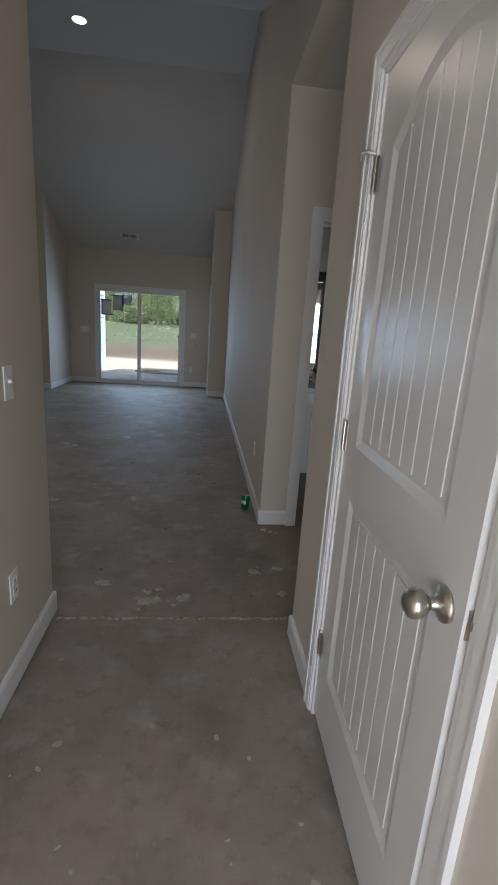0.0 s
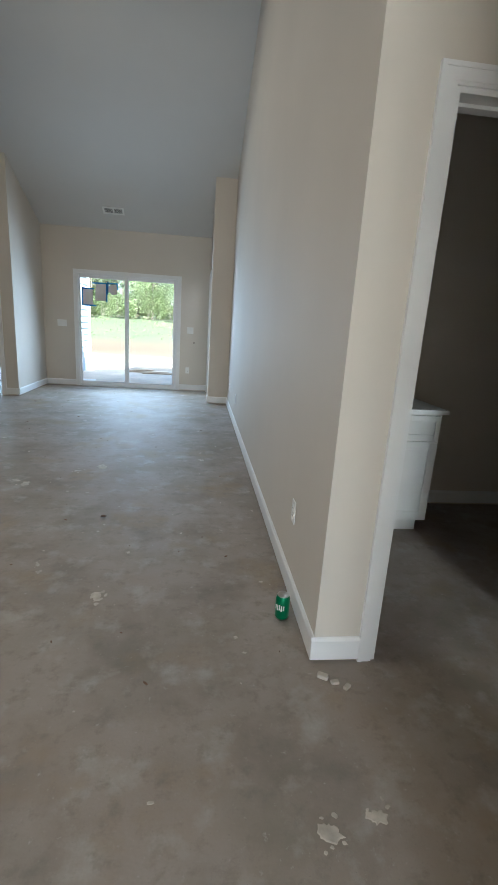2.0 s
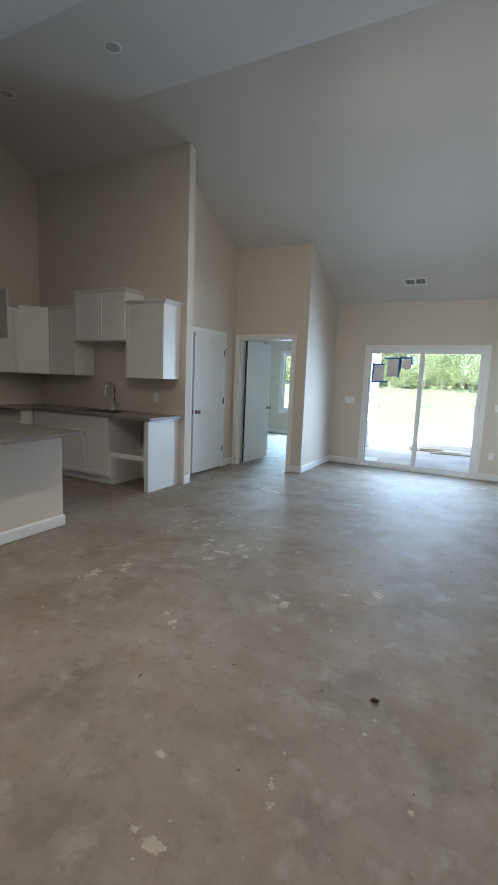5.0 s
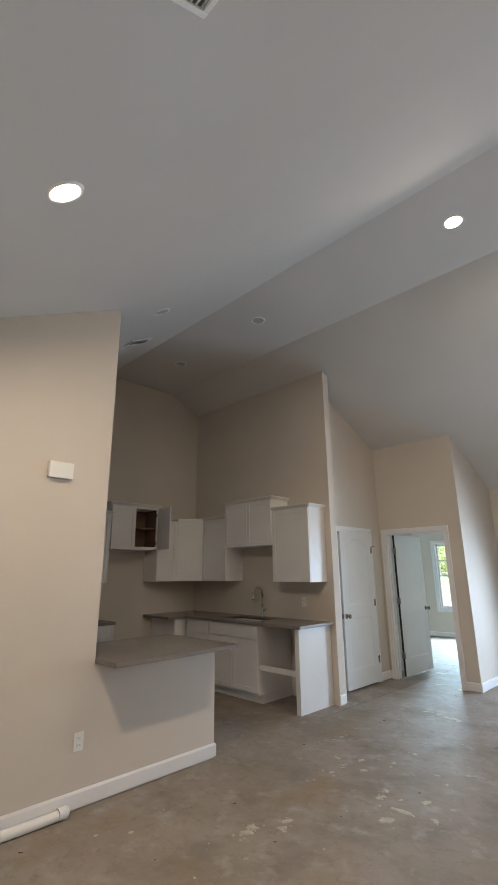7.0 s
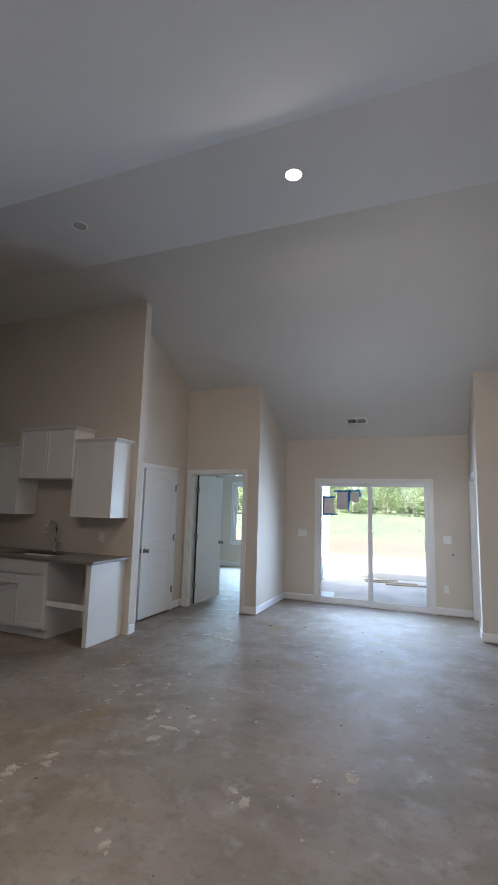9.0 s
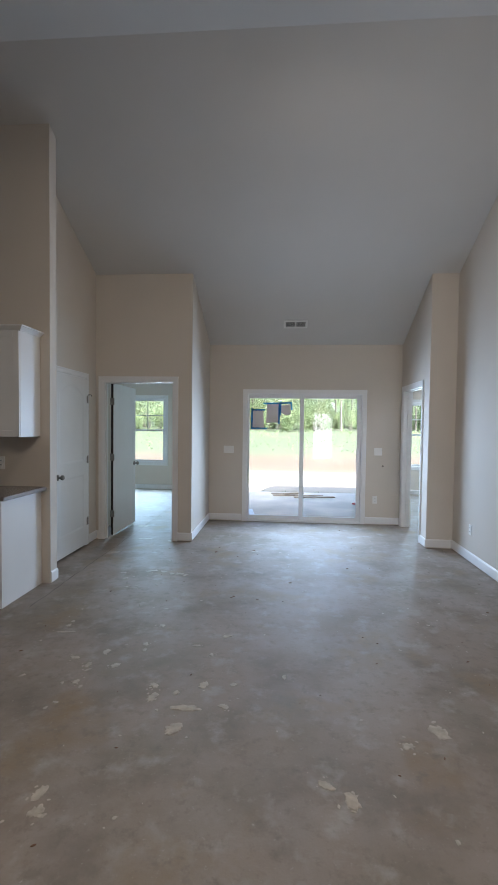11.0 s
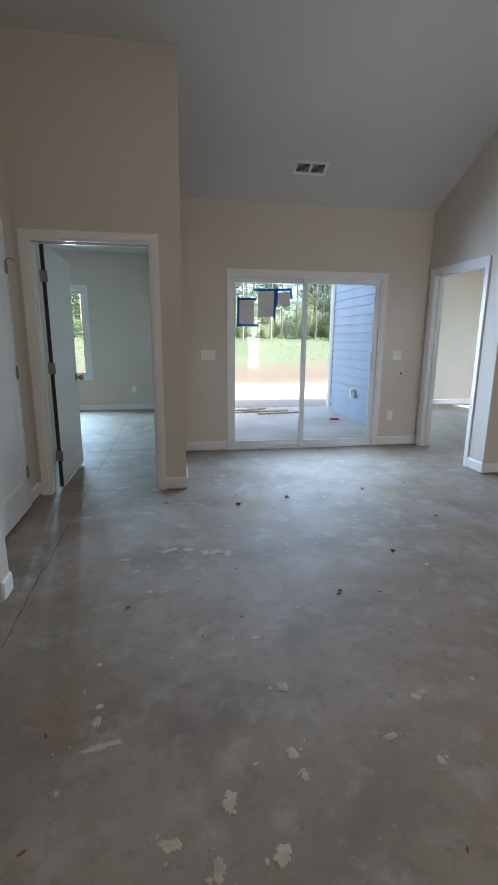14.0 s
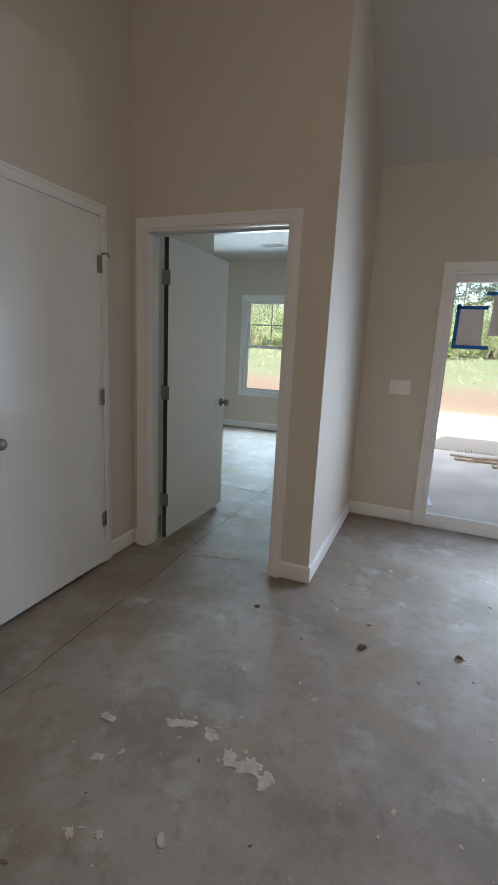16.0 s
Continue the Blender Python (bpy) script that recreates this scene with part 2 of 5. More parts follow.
def lathe(profile, m=None, seg=24, bm=None):
    """A turned body: profile of (radius, height) about the local z axis."""
    bm = bm or bmesh.new()
    m = m or Matrix()
    rings = []
    for r, h in profile:
        if r < 1e-5:
            rings.append([bm.verts.new(m @ Vector((0, 0, h)))])
        else:
            rings.append([bm.verts.new(m @ Vector((r * math.cos(6.28318 * i / seg), r * math.sin(6.28318 * i / seg), h))) for i in range(seg)])
    for a, c in zip(rings, rings[1:]):
        for i in range(seg):
            j = (i + 1) % seg
            if len(a) == 1 and len(c) == 1:
                continue
            if len(a) == 1:
                bm.faces.new((a[0], c[i], c[j]))
            elif len(c) == 1:
                bm.faces.new((a[i], a[j], c[0]))
            else:
                bm.faces.new((a[i], a[j], c[j], c[i]))
    return bm


def tube(points, radius, seg=10):
    bm = bmesh.new()
    pts = [Vector(p) for p in points]
    rings = []
    for i, p in enumerate(pts):
        d = (pts[min(i + 1, len(pts) - 1)] - pts[max(i - 1, 0)]).normalized()
        q = d.to_track_quat("Z", "Y").to_matrix()
        rings.append([bm.verts.new(p + q @ Vector((radius * math.cos(6.28318 * k / seg), radius * math.sin(6.28318 * k / seg), 0))) for k in range(seg)])
    for a, c in zip(rings, rings[1:]):
        for k in range(seg):
            bm.faces.new((a[k], a[(k + 1) % seg], c[(k + 1) % seg], c[k]))
    bm.faces.new(rings[0])
    bm.faces.new(rings[-1][::-1])
    return bm


# ---- the plan ----
HALL_L, HALL_R, HALL_END, HALL_RE = -0.592, 0.511, 1.86, 1.67
BATH_Y = 2.897          # wall with the bathroom door
COL_X, COL_Y = 0.193, 8.89
FAR_Y = 10.217
PIER_X, PIER_Y = -2.75, 8.843
PEN_X, LW_END, PEN_END = -3.64, 4.02, 5.16
SINK_Y, SINK_END = 7.16, -3.73
CLOSET_X = -4.0
KIT_X = -6.46
LOW, FLAT, NEAR0, NEAR1, FAR1 = 2.745, 4.45, 2.04, 5.38, 6.6
DOOR_H = 2.045          # clear opening
T = 0.12


def ceil_z(y):
    if y <= NEAR0 or y >= FAR_Y:
        return LOW
    if y < NEAR1:
        return LOW + (FLAT - LOW) * (y - NEAR0) / (NEAR1 - NEAR0)
    if y <= FAR1:
        return FLAT
    return FLAT + (LOW - FLAT) * (y - FAR1) / (FAR_Y - FAR1)


def wall(name, along, a0, a1, f0, f1, openings=(), top=None, z0=0.0, mat=None, label="", cap=None):
    """A wall along 'x' or 'y' from a0 to a1, between f0 and f1 across. openings: (from, to, sill, head). top: a height, or None for the vault."""
    cuts = {a0, a1}
    for o in openings:
        cuts |= {o[0], o[1]}
    if top is None and along == "y":
        cuts |= {c for c in (NEAR0, NEAR1, FAR1) if a0 < c < a1}
    cuts = sorted(cuts)
    bm = bmesh.new()

    def height(a):
        if top is not None:
            return top
        h = ceil_z(a if along == "y" else (f0 + f1) / 2) + 0.03
        return min(h, cap) if cap else h

    for p, q in zip(cuts, cuts[1:]):
        hole = [o for o in openings if o[0] <= p + 1e-6 and o[1] >= q - 1e-6]
        spans = [(z0, None)] if not hole else ([(z0, hole[0][2])] if hole[0][2] > z0 else []) + ([(hole[0][3], None)] if hole[0][3] < 9 else [])
        for lo, hi in spans:
            hp, hq = (hi, hi) if hi is not None else (height(p), height(q))
            v = []
            for a, z in ((p, lo), (q, lo), (q, hq), (p, hp)):
                for f in (f0, f1):
                    v.append(bm.verts.new((a, f, z) if along == "x" else (f, a, z)))
            for i, j in ((0, 2), (2, 4), (4, 6), (6, 0)):
                bm.faces.new((v[i], v[j], v[j + 1], v[i + 1]))
            bm.faces.new((v[0], v[2], v[4], v[6]))
            bm.faces.new((v[1], v[3], v[5], v[7]))
    bmesh.ops.remove_doubles(bm, verts=bm.verts, dist=1e-5)
    ob = mesh(name, bm, mat or PAINT)
    return tagged(ob, label or "greige painted drywall wall", "wall", kind="structure")


# floor slab and outdoor ground
bm = cube(-6.7, 4.2, -1.5, FAR_Y + T, -0.12, 0.0)
box(bm, -6.7, PIER_X - 0.001, FAR_Y + T, 13.62, -0.12, 0.0)
box(bm, COL_X + 0.041, 4.2, FAR_Y + T, 13.62, -0.12, 0.0)
tagged(mesh("floor", bm, CONCRETE), "bare dusty concrete slab floor with stains and plaster spots", "floor", kind="structure")
bm = bmesh.new()
bmesh.ops.create_grid(bm, x_segments=60, y_segments=60, size=200, matrix=Matrix.Translation((0, 100, -0.2)))
for v in bm.verts:
    d = max(0.0, v.co.y - 29)
    v.co.z += min(d, 28) * 0.05 + (0.12 * noise.noise(v.co * 0.08) if d > 0 else 0)
tagged(mesh("ground", bm, YARD, smooth=True), "sunlit yard of pale sand, red clay and thin grass", "ground", kind="structure")

# vaulted ceiling, flat ceilings, roof
bm = bmesh.new()
prism(bm, [(HALL_END - 0.1, LOW), (NEAR0, LOW), (NEAR1, FLAT), (FAR1, FLAT), (FAR_Y + 0.14, LOW - (FLAT - LOW) / (FAR_Y - FAR1) * 0.14 + 0.0), (FAR_Y + 0.14, LOW + 0.25), (FAR1, FLAT + 0.2), (NEAR1, FLAT + 0.2), (NEAR0, LOW + 0.2), (HALL_END - 0.1, LOW + 0.2)],
      Matrix(((0, 0, 1, KIT_X - 0.12), (1, 0, 0, 0), (0, 1, 0, 0), (0, 0, 0, 1))), 0.64 - KIT_X + 0.12)
tagged(mesh("ceiling", bm, CEILING), "white painted vaulted ceiling with a flat ridge", "ceiling", kind="structure")
for n, b_ in (("ceiling_hall", (HALL_L - 0.12, 4.2, -1.4, HALL_END - 0.1)), ("ceiling_recess", (HALL_R + 0.12, 4.2, HALL_END - 0.1, BATH_Y + 3.0)),
              ("ceiling_bedroom", (KIT_X - 0.12, PIER_X - T, PIER_Y + T, 13.6)), ("ceiling_side_room", (COL_X + T, 4.2, COL_Y + T, 13.5))):
    lift = 0.0 if "bedroom" not in n else -0.02
    lo = 2.73 + lift if n != "ceiling_recess" else 2.73
    tagged(mesh(n, cube(*b_, lo, lo + 0.1), CEILING), "flat white painted ceiling", "ceiling", kind="structure")
# unseen roof, added to block the sun; cut short so skylight reaches the patio
bm = bmesh.new()
for x0, x1, ye in ((-7.2, PIER_X, 14.3), (PIER_X, COL_X + 0.04, 10.8), (COL_X + 0.04, 4.7, 14.3)):
    ze = 5.6 - (ye - 6.1) * 2.74 / 8.2
    prism(bm, [(-1.9, 2.86), (6.1, 5.6), (ye, ze), (ye, ze + 0.13), (6.1, 5.8), (-1.9, 2.98)], Matrix(((0, 0, 1, x0), (1, 0, 0, 0), (0, 1, 0, 0), (0, 0, 0, 1))), x1 - x0)
tagged(mesh("roof", bm, ROOFING), "unseen grey shingle gable roof that blocks the sun", "roof", kind="structure")

# walls: hall
wall("wall_hall_left", "y", -1.4, HALL_END, HALL_L - T, HALL_L, top=LOW)
CD0, CD1 = 0.47, 1.255     # coat closet opening
wall("wall_hall_right", "y", -1.4, HALL_RE, HALL_R, HALL_R + T, [(CD0, CD1, 0, DOOR_H)], top=2.74)
wall("wall_front", "x", KIT_X, 4.2, -1.4 - T, -1.4, [(-0.5, 0.4, 0, 2.05), (1.9, 2.8, 0.6, 2.05)], top=2.74)
wall("wall_closet_back", "y", -1.4, HALL_RE - T, 1.18, 1.18 + T, top=2.73)
wall("wall_recess_front", "x", HALL_R + T, 4.1, HALL_RE - T, HALL_RE, [(1.42, 2.25, 0, DOOR_H)], top=2.74)
wall("wall_dining_front", "x", KIT_X, HALL_L - T, HALL_END - T, HALL_END, top=LOW + 0.02)
# recess and bathroom
BD0, BD1 = 0.755, 1.67
wall("wall_bath_door", "x", HALL_R + T, 4.1, BATH_Y, BATH_Y + T, [(BD0, BD1, 0, DOOR_H)], top=2.74)
wall("wall_recess_side", "y", -1.4, 8.3, 4.1, 4.1 + T, top=2.74)
wall("wall_bath_back", "x", HALL_R + T, 4.1, 4.64, 4.64 + T, top=2.74)
# living room right side
wall("wall_right", "y", BATH_Y, COL_Y, HALL_R, HALL_R + T)
wall("wall_header_recess", "y", HALL_RE, BATH_Y, HALL_R, HALL_R + T, [(HALL_RE, BATH_Y, -1, 2.73)])
wall("wall_column", "x", COL_X, HALL_R + T, COL_Y, COL_Y + T)
RD0, RD1 = 9.18, 10.10
wall("wall_right_door", "y", COL_Y + T, FAR_Y, COL_X, COL_X + T, [(RD0, RD1, 0, DOOR_H)])
# far wall and slider
SL0, SL1, SLH = -2.165, -0.385, 2.0
wall("wall_far", "x", PIER_X, COL_X + T, FAR_Y, FAR_Y + T, [(SL0, SL1, 0, SLH)])
wall("wall_pier_side", "y", PIER_Y + T, FAR_Y, PIER_X - T, PIER_X)
DD0, DD1 = -3.905, -2.985
wall("wall_bedroom_door", "x", CLOSET_X - T, PIER_X, PIER_Y, PIER_Y + T, [(DD0, DD1, 0, DOOR_H)])
CL0, CL1 = 7.68, 8.52
wall("wall_closet", "y", SINK_Y + T, PIER_Y, CLOSET_X - T, CLOSET_X, [(CL0, CL1, 0, DOOR_H)])
# unseen wall, added so bedroom light leaves the closet dark
wall("wall_closet_unseen", "x", KIT_X, CLOSET_X - T, PIER_Y, PIER_Y + T, top=2.69)
wall("wall_sink", "x", KIT_X, SINK_END, SINK_Y, SINK_Y + T)
wall("wall_kitchen_side", "y", HALL_END, 13.6, KIT_X - T, KIT_X)
wall("wall_dining_left", "y", HALL_END, PEN_END, PEN_X - T, PEN_X, [(LW_END, PEN_END, 0.868, 99)], label="greige wall that drops to a half wall under the peninsula")
# bedroom beyond
wall("wall_bedroom_far", "x", KIT_X, PIER_X, 13.5, 13.62, [(-5.19, -4.31, 0.61, 2.11)], top=2.74)
wall("wall_bedroom_inner", "y", 10.35, 13.62, PIER_X - T, PIER_X, top=2.74)
wall("wall_bedroom_stub", "y", PIER_Y + T, 10.2, -4.25, -4.13, top=2.74)
# room beyond the right door
wall("wall_side_far", "x", COL_X, 4.2, 13.5, 13.62, [(1.05, 1.88, 0.61, 2.06)], top=2.74)
wall("wall_side_left", "y", 10.35, 13.62, COL_X + 0.04, COL_X + 0.16, top=2.74)
# the opening in this wall is unseen and assumed
wall("wall_side_right", "y", 8.3, 13.62, 4.1, 4.2, [(10.6, 12.4, 0.7, 2.05)], top=2.74)
wall("wall_side_near", "x", HALL_R + T, 4.1, 8.3, 8.3 + T, top=2.74)


# ---- trim ----
def baseboard(x0, y0, x1, y1, side):
    """A baseboard along a wall face from (x0, y0) to (x1, y1); side: the way it stands out, +1 or -1."""
    h, d = 0.098, 0.014
    prof = [(0, 0.0), (d, 0.0), (d, h - 0.014), (d * 0.45, h), (0, h)]
    bm = bmesh.new()
    if abs(x1 - x0) < 1e-6:
        m = Matrix(((side, 0, 0, x0), (0, 0, 1, y0), (0, 1, 0, 0.014), (0, 0, 0, 1)))
        prism(bm, prof, m, y1 - y0)
    else:
        m = Matrix(((0, 0, 1, x0), (side, 0, 0, y0), (0, 1, 0, 0.014), (0, 0, 0, 1)))
        prism(bm, prof, m, x1 - x0)
    return tagged(mesh("baseboard", bm, TRIM), "white painted wooden baseboard along the wall", "baseboard", kind="structure")


CW = 0.058
for b_ in ((HALL_L, -1.4, HALL_L, HALL_END, 1), (HALL_L - T, HALL_END, HALL_L + 0.014, HALL_END, 1), (HALL_R, CD1 + CW + 0.004, HALL_R, HALL_RE, -1), (HALL_R, -1.4, HALL_R, CD0 - CW - 0.004, -1),
           (HALL_R - 0.014, HALL_RE, HALL_R + T, HALL_RE, 1),
           (HALL_R, BATH_Y, HALL_R, COL_Y, -1), (HALL_R - 0.014, BATH_Y, BD0 - CW, BATH_Y, -1), (COL_X - 0.014, COL_Y, HALL_R, COL_Y, -1), (COL_X, COL_Y, COL_X, RD0 - CW, -1), (COL_X, RD1 + CW, COL_X, FAR_Y, -1),
           (SL1 + CW + 0.005, FAR_Y, COL_X, FAR_Y, -1), (PIER_X, FAR_Y, SL0 - CW - 0.005, FAR_Y, -1), (PIER_X, PIER_Y, PIER_X, FAR_Y, 1), (DD1 + CW, PIER_Y, PIER_X + 0.014, PIER_Y, -1), (CLOSET_X, PIER_Y, DD0 - CW, PIER_Y, -1),
           (CLOSET_X, CL1 + CW, CLOSET_X, PIER_Y, 1), (SINK_END, SINK_Y, SINK_END, SINK_Y + T, 1), (PEN_X, HALL_END, PEN_X, PEN_END, 1), (PEN_X - T, PEN_END, PEN_X + 0.014, PEN_END, 1),
           (KIT_X, 13.5, PIER_X - T, 13.5, -1), (PIER_X - T, 9.0, PIER_X - T, 13.5, -1), (COL_X + 0.16, 13.5, 4.1, 13.5, -1), (HALL_R + T, 4.64, 4.1, 4.64, -1)):
    baseboard(*b_)


def casing(along, a0, a1, face, side, head):
    """Trim round an opening on a wall face: two legs and a head, mitred, with a raised outer band."""
    group = thing("door_casing", Matrix(), "white painted flat door casing trim", "door casing", kind="structure")
    m = Matrix(((1, 0, 0, 0), (0, 0, side, face), (0, 1, 0, 0), (0, 0, 0, 1))) if along == "x" else Matrix(((0, 0, side, face), (1, 0, 0, 0), (0, 1, 0, 0), (0, 0, 0, 1)))

    def ring(w0, w1, d, names):
        """The three mitred pieces between w0 and w1 outside the opening's edge."""
        for n, pts in zip(names, (
                [(a0 - w1, 0), (a0 - w0, 0), (a0 - w0, head + w0), (a0 - w1, head + w1)],
                [(a1 + w0, 0), (a1 + w1, 0), (a1 + w1, head + w1), (a1 + w0, head + w0)],
                [(a0 - w0, head + w0), (a1 + w0, head + w0), (a1 + w1, head + w1), (a0 - w1, head + w1)])):
            part(n, prism(bmesh.new(), pts, m, d), TRIM, group)

    ring(0.0, 0.010, 0.011, ("bead", "bead", "bead"))
    ring(0.010, CW - 0.014, 0.0135, ("leg", "leg", "head"))
    ring(CW - 0.014, CW, 0.017, ("back_band", "back_band", "back_band"))
    return group


def jamb(along, a0, a1, f0, f1, head):
    group = thing("door_jamb", Matrix(), "white painted door jamb lining with stop", "door jamb", kind="structure")
    f0, f1 = min(f0, f1) - 0.003, max(f0, f1) + 0.003
    mid = (f0 + f1) / 2
    for u0, u1, z0, z1 in ((a0 - 0.001, a0 + 0.017, 0, head), (a1 - 0.017, a1 + 0.001, 0, head), (a0 + 0.017, a1 - 0.017, head - 0.017, head + 0.001)):
        part("lining", cube(u0, u1, f0, f1, z0, z1) if along == "x" else cube(f0, f1, u0, u1, z0, z1), TRIM, group)
    for u0, u1, z0, z1 in ((a0 + 0.017, a0 + 0.028, 0, head - 0.017), (a1 - 0.028, a1 - 0.017, 0, head - 0.017), (a0 + 0.028, a1 - 0.028, head - 0.028, head - 0.017)):
        part("stop", cube(u0, u1, mid - 0.005, mid + 0.03, z0, z1) if along == "x" else cube(mid - 0.005, mid + 0.03, u0, u1, z0, z1), TRIM, group)
    return group


casing("y", CD0, CD1, HALL_R, -1, DOOR_H)
jamb("y", CD0, CD1, HALL_R, HALL_R + T, DOOR_H)
casing("x", BD0, BD1, BATH_Y, -1, DOOR_H)
jamb("x", BD0, BD1, BATH_Y, BATH_Y + T, DOOR_H)
casing("y", RD0, RD1, COL_X, -1, DOOR_H)
jamb("y", RD0, RD1, COL_X, COL_X + T, DOOR_H)
casing("x", DD0, DD1, PIER_Y, -1, DOOR_H)
jamb("x", DD0, DD1, PIER_Y, PIER_Y + T, DOOR_H)
casing("y", CL0, CL1, CLOSET_X, 1, DOOR_H)
jamb("y", CL0, CL1, CLOSET_X - T, CLOSET_X, DOOR_H)


# ---- doors ----
def panel_outline(x0, x1, z0, z1, rise, n=10):
    pts = [(x0, z0), (x1, z0), (x1, z1)]
    if rise:
        for i in range(1, n):
            u = i / n
            pts.append((x1 + (x0 - x1) * u, z1 + rise * math.sin(math.pi * u)))
    pts.append((x0, z1))
    return pts


def door_face(bm, w, h, y, sgn, dep, panels):
    """One moulded door face at y: cells round each panel, then a sloped moulding down to the recessed field."""
    cells = []
    mids = [0.0] + [(a[3] + a[4] + b[2]) / 2 for a, b in zip(panels, panels[1:])] + [h]
    for k, (x0, x1, z0, z1, rise) in enumerate(panels):
        lo, hi = mids[k], mids[k + 1]
        pts = panel_outline(x0, x1, z0, z1, rise)
        outer = [(0, lo), (w, lo), (w, hi)] + [(p[0], hi) for p in pts[3:-1]] + [(0, hi)]
        cx, cz = (x0 + x1) / 2, (z0 + z1) / 2
        inner = [(p[0] + (0.024 if p[0] < cx - 1e-4 else -0.024) * min(1, abs(p[0] - cx) / ((x1 - x0) / 2)), p[1] + (0.024 if p[1] < cz else -0.024)) for p in pts]
        deep = y - sgn * dep
        rings = [[bm.verts.new((p[0], yy, p[1])) for p in ring] for ring, yy in ((outer, y), (pts, y), (inner, deep))]
        n = len(pts)
        for a, c in zip(rings, rings[1:]):
            for i in range(n):
                bm.faces.new((a[i], a[(i + 1) % n], c[(i + 1) % n], c[i]))
        bm.faces.new(rings[2])
        cells.append((inner, deep))
    return cells


def knob(parent, x, z, y, sgn, mat):
    m = Matrix.Translation((x, y, z)) @ Matrix.Rotation(radians(-90 * sgn), 4, "X")
    k = part("door_knob", lathe([(0, 0.036), (0.012, 0.034), (0.0125, 0.03), (0.026, 0.045), (0.0275, 0.055), (0.025, 0.066), (0.014, 0.073), (0, 0.074)], m), mat, parent, "brushed nickel ball door knob", True)
    part("rose", lathe([(0, 0.0), (0.033, 0.0), (0.033, 0.006), (0.02, 0.012), (0.012, 0.016), (0.012, 0.034)], m), mat, k, "", True)


def hinge(parent, x, y, z, mat, sgn=1):
    hg = part("hinge", lathe([(0, -0.045), (0.0065, -0.045), (0.0065, -0.016), (0.0055, -0.0155), (0.0055, -0.0145), (0.0065, -0.014), (0.0065, 0.014), (0.0055, 0.0145), (0.0055, 0.0155), (0.0065, 0.016), (0.0065, 0.045), (0.004, 0.05), (0, 0.051)], Matrix.Translation((x, y, z)), 12), mat, parent, "metal butt hinge")
    part("leaf", cube(x + 0.004, x + 0.03, y - 0.002 * sgn, y + 0.001 * sgn, z - 0.044, z + 0.044), mat, hg)


def door(name, m, w, label, plank=True, knob_mat=None, hinge_face=-1, knobs=(1, -1), kz=0.89, gap=False):
    """A two-panel moulded door, hinged at local x = 0, closed along +x, its faces at y = 0 and y = 0.035."""
    h = 2.0
    d = thing(name, m @ Matrix.Translation((0, 0, 0.026)), label, "door", kind="structure")
    s = 0.105
    panels = [(s, w - s, 0.22, 0.86, 0.0), (s, w - s, 1.02, 1.80, 0.11)]
    bm = bmesh.new()
    fields = []
    for y, sgn in ((0.0, -1), (0.035, 1)):
        fields += [(f, sgn) for f in door_face(bm, w, h, y, sgn, 0.008 if plank else 0.003, panels)]
    for u0, u1 in (((0, 0), (0, h)), ((w, 0), (w, h)), ((0, 0), (w, 0)), ((0, h), (w, h))):
        a = [bm.verts.new((u0[0], 0, u0[1])), bm.verts.new((u1[0], 0, u1[1])), bm.verts.new((u1[0], 0.035, u1[1])), bm.verts.new((u0[0], 0.035, u0[1]))]
        bm.faces.new(a)
    bmesh.ops.remove_doubles(bm, verts=bm.verts, dist=1e-5)
    slab = part("slab", bm, DOOR, d)
    if plank:
        n = 7
        for (inner, deep), sgn in fields:
            x0, x1 = inner[0][0] + 0.012, inner[1][0] - 0.012
            zb, zs = inner[0][1] + 0.012, inner[2][1] - 0.010
            arch = len(inner) > 4
            for k in range(n):
                a, c = x0 + (x1 - x0) * k / n + 0.004, x0 + (x1 - x0) * (k + 1) / n - 0.004
                rise = lambda x: (0.11 * math.sin(math.pi * (x - x0) / (x1 - x0)) if arch else 0.0)
                mt = Matrix(((1, 0, 0, 0), (0, 0, sgn, deep - sgn * 0.001), (0, 1, 0, 0), (0, 0, 0, 1)))
                part("plank", prism(bmesh.new(), [(a, zb), (c, zb), (c, zs + rise(c)), ((a + c) / 2, zs + rise((a + c) / 2)), (a, zs + rise(a))], mt, 0.004), DOOR, slab)
    km = knob_mat or NICKEL
    for sgn in knobs:
        knob(d, w - 0.06, kz, 0.035 if sgn > 0 else 0.0, sgn, km)
    part("latch_plate", cube(w - 0.0005, w + 0.0015, 0.006, 0.029, kz - 0.028, kz + 0.028), km, d)
    part("latch_bolt", cube(w + 0.001, w + 0.007, 0.011, 0.024, kz - 0.009, kz + 0.009, bevel=0.003), km, d)
    for z in (0.28, 1.03, 1.76):
        hinge(d, -0.002, -0.006 if hinge_face < 0 else 0.041, z, km, hinge_face)
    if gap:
        # thin near-black strip over the hinge-side edge
        part("hinge_edge", cube(-0.0012, 0.0004, 0.002, 0.033, 0.002, h - 0.002), DARK_EDGE, d, "dark hinge edge")
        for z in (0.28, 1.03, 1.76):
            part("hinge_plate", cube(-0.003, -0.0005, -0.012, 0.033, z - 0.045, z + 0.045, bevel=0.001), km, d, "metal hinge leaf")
    return d


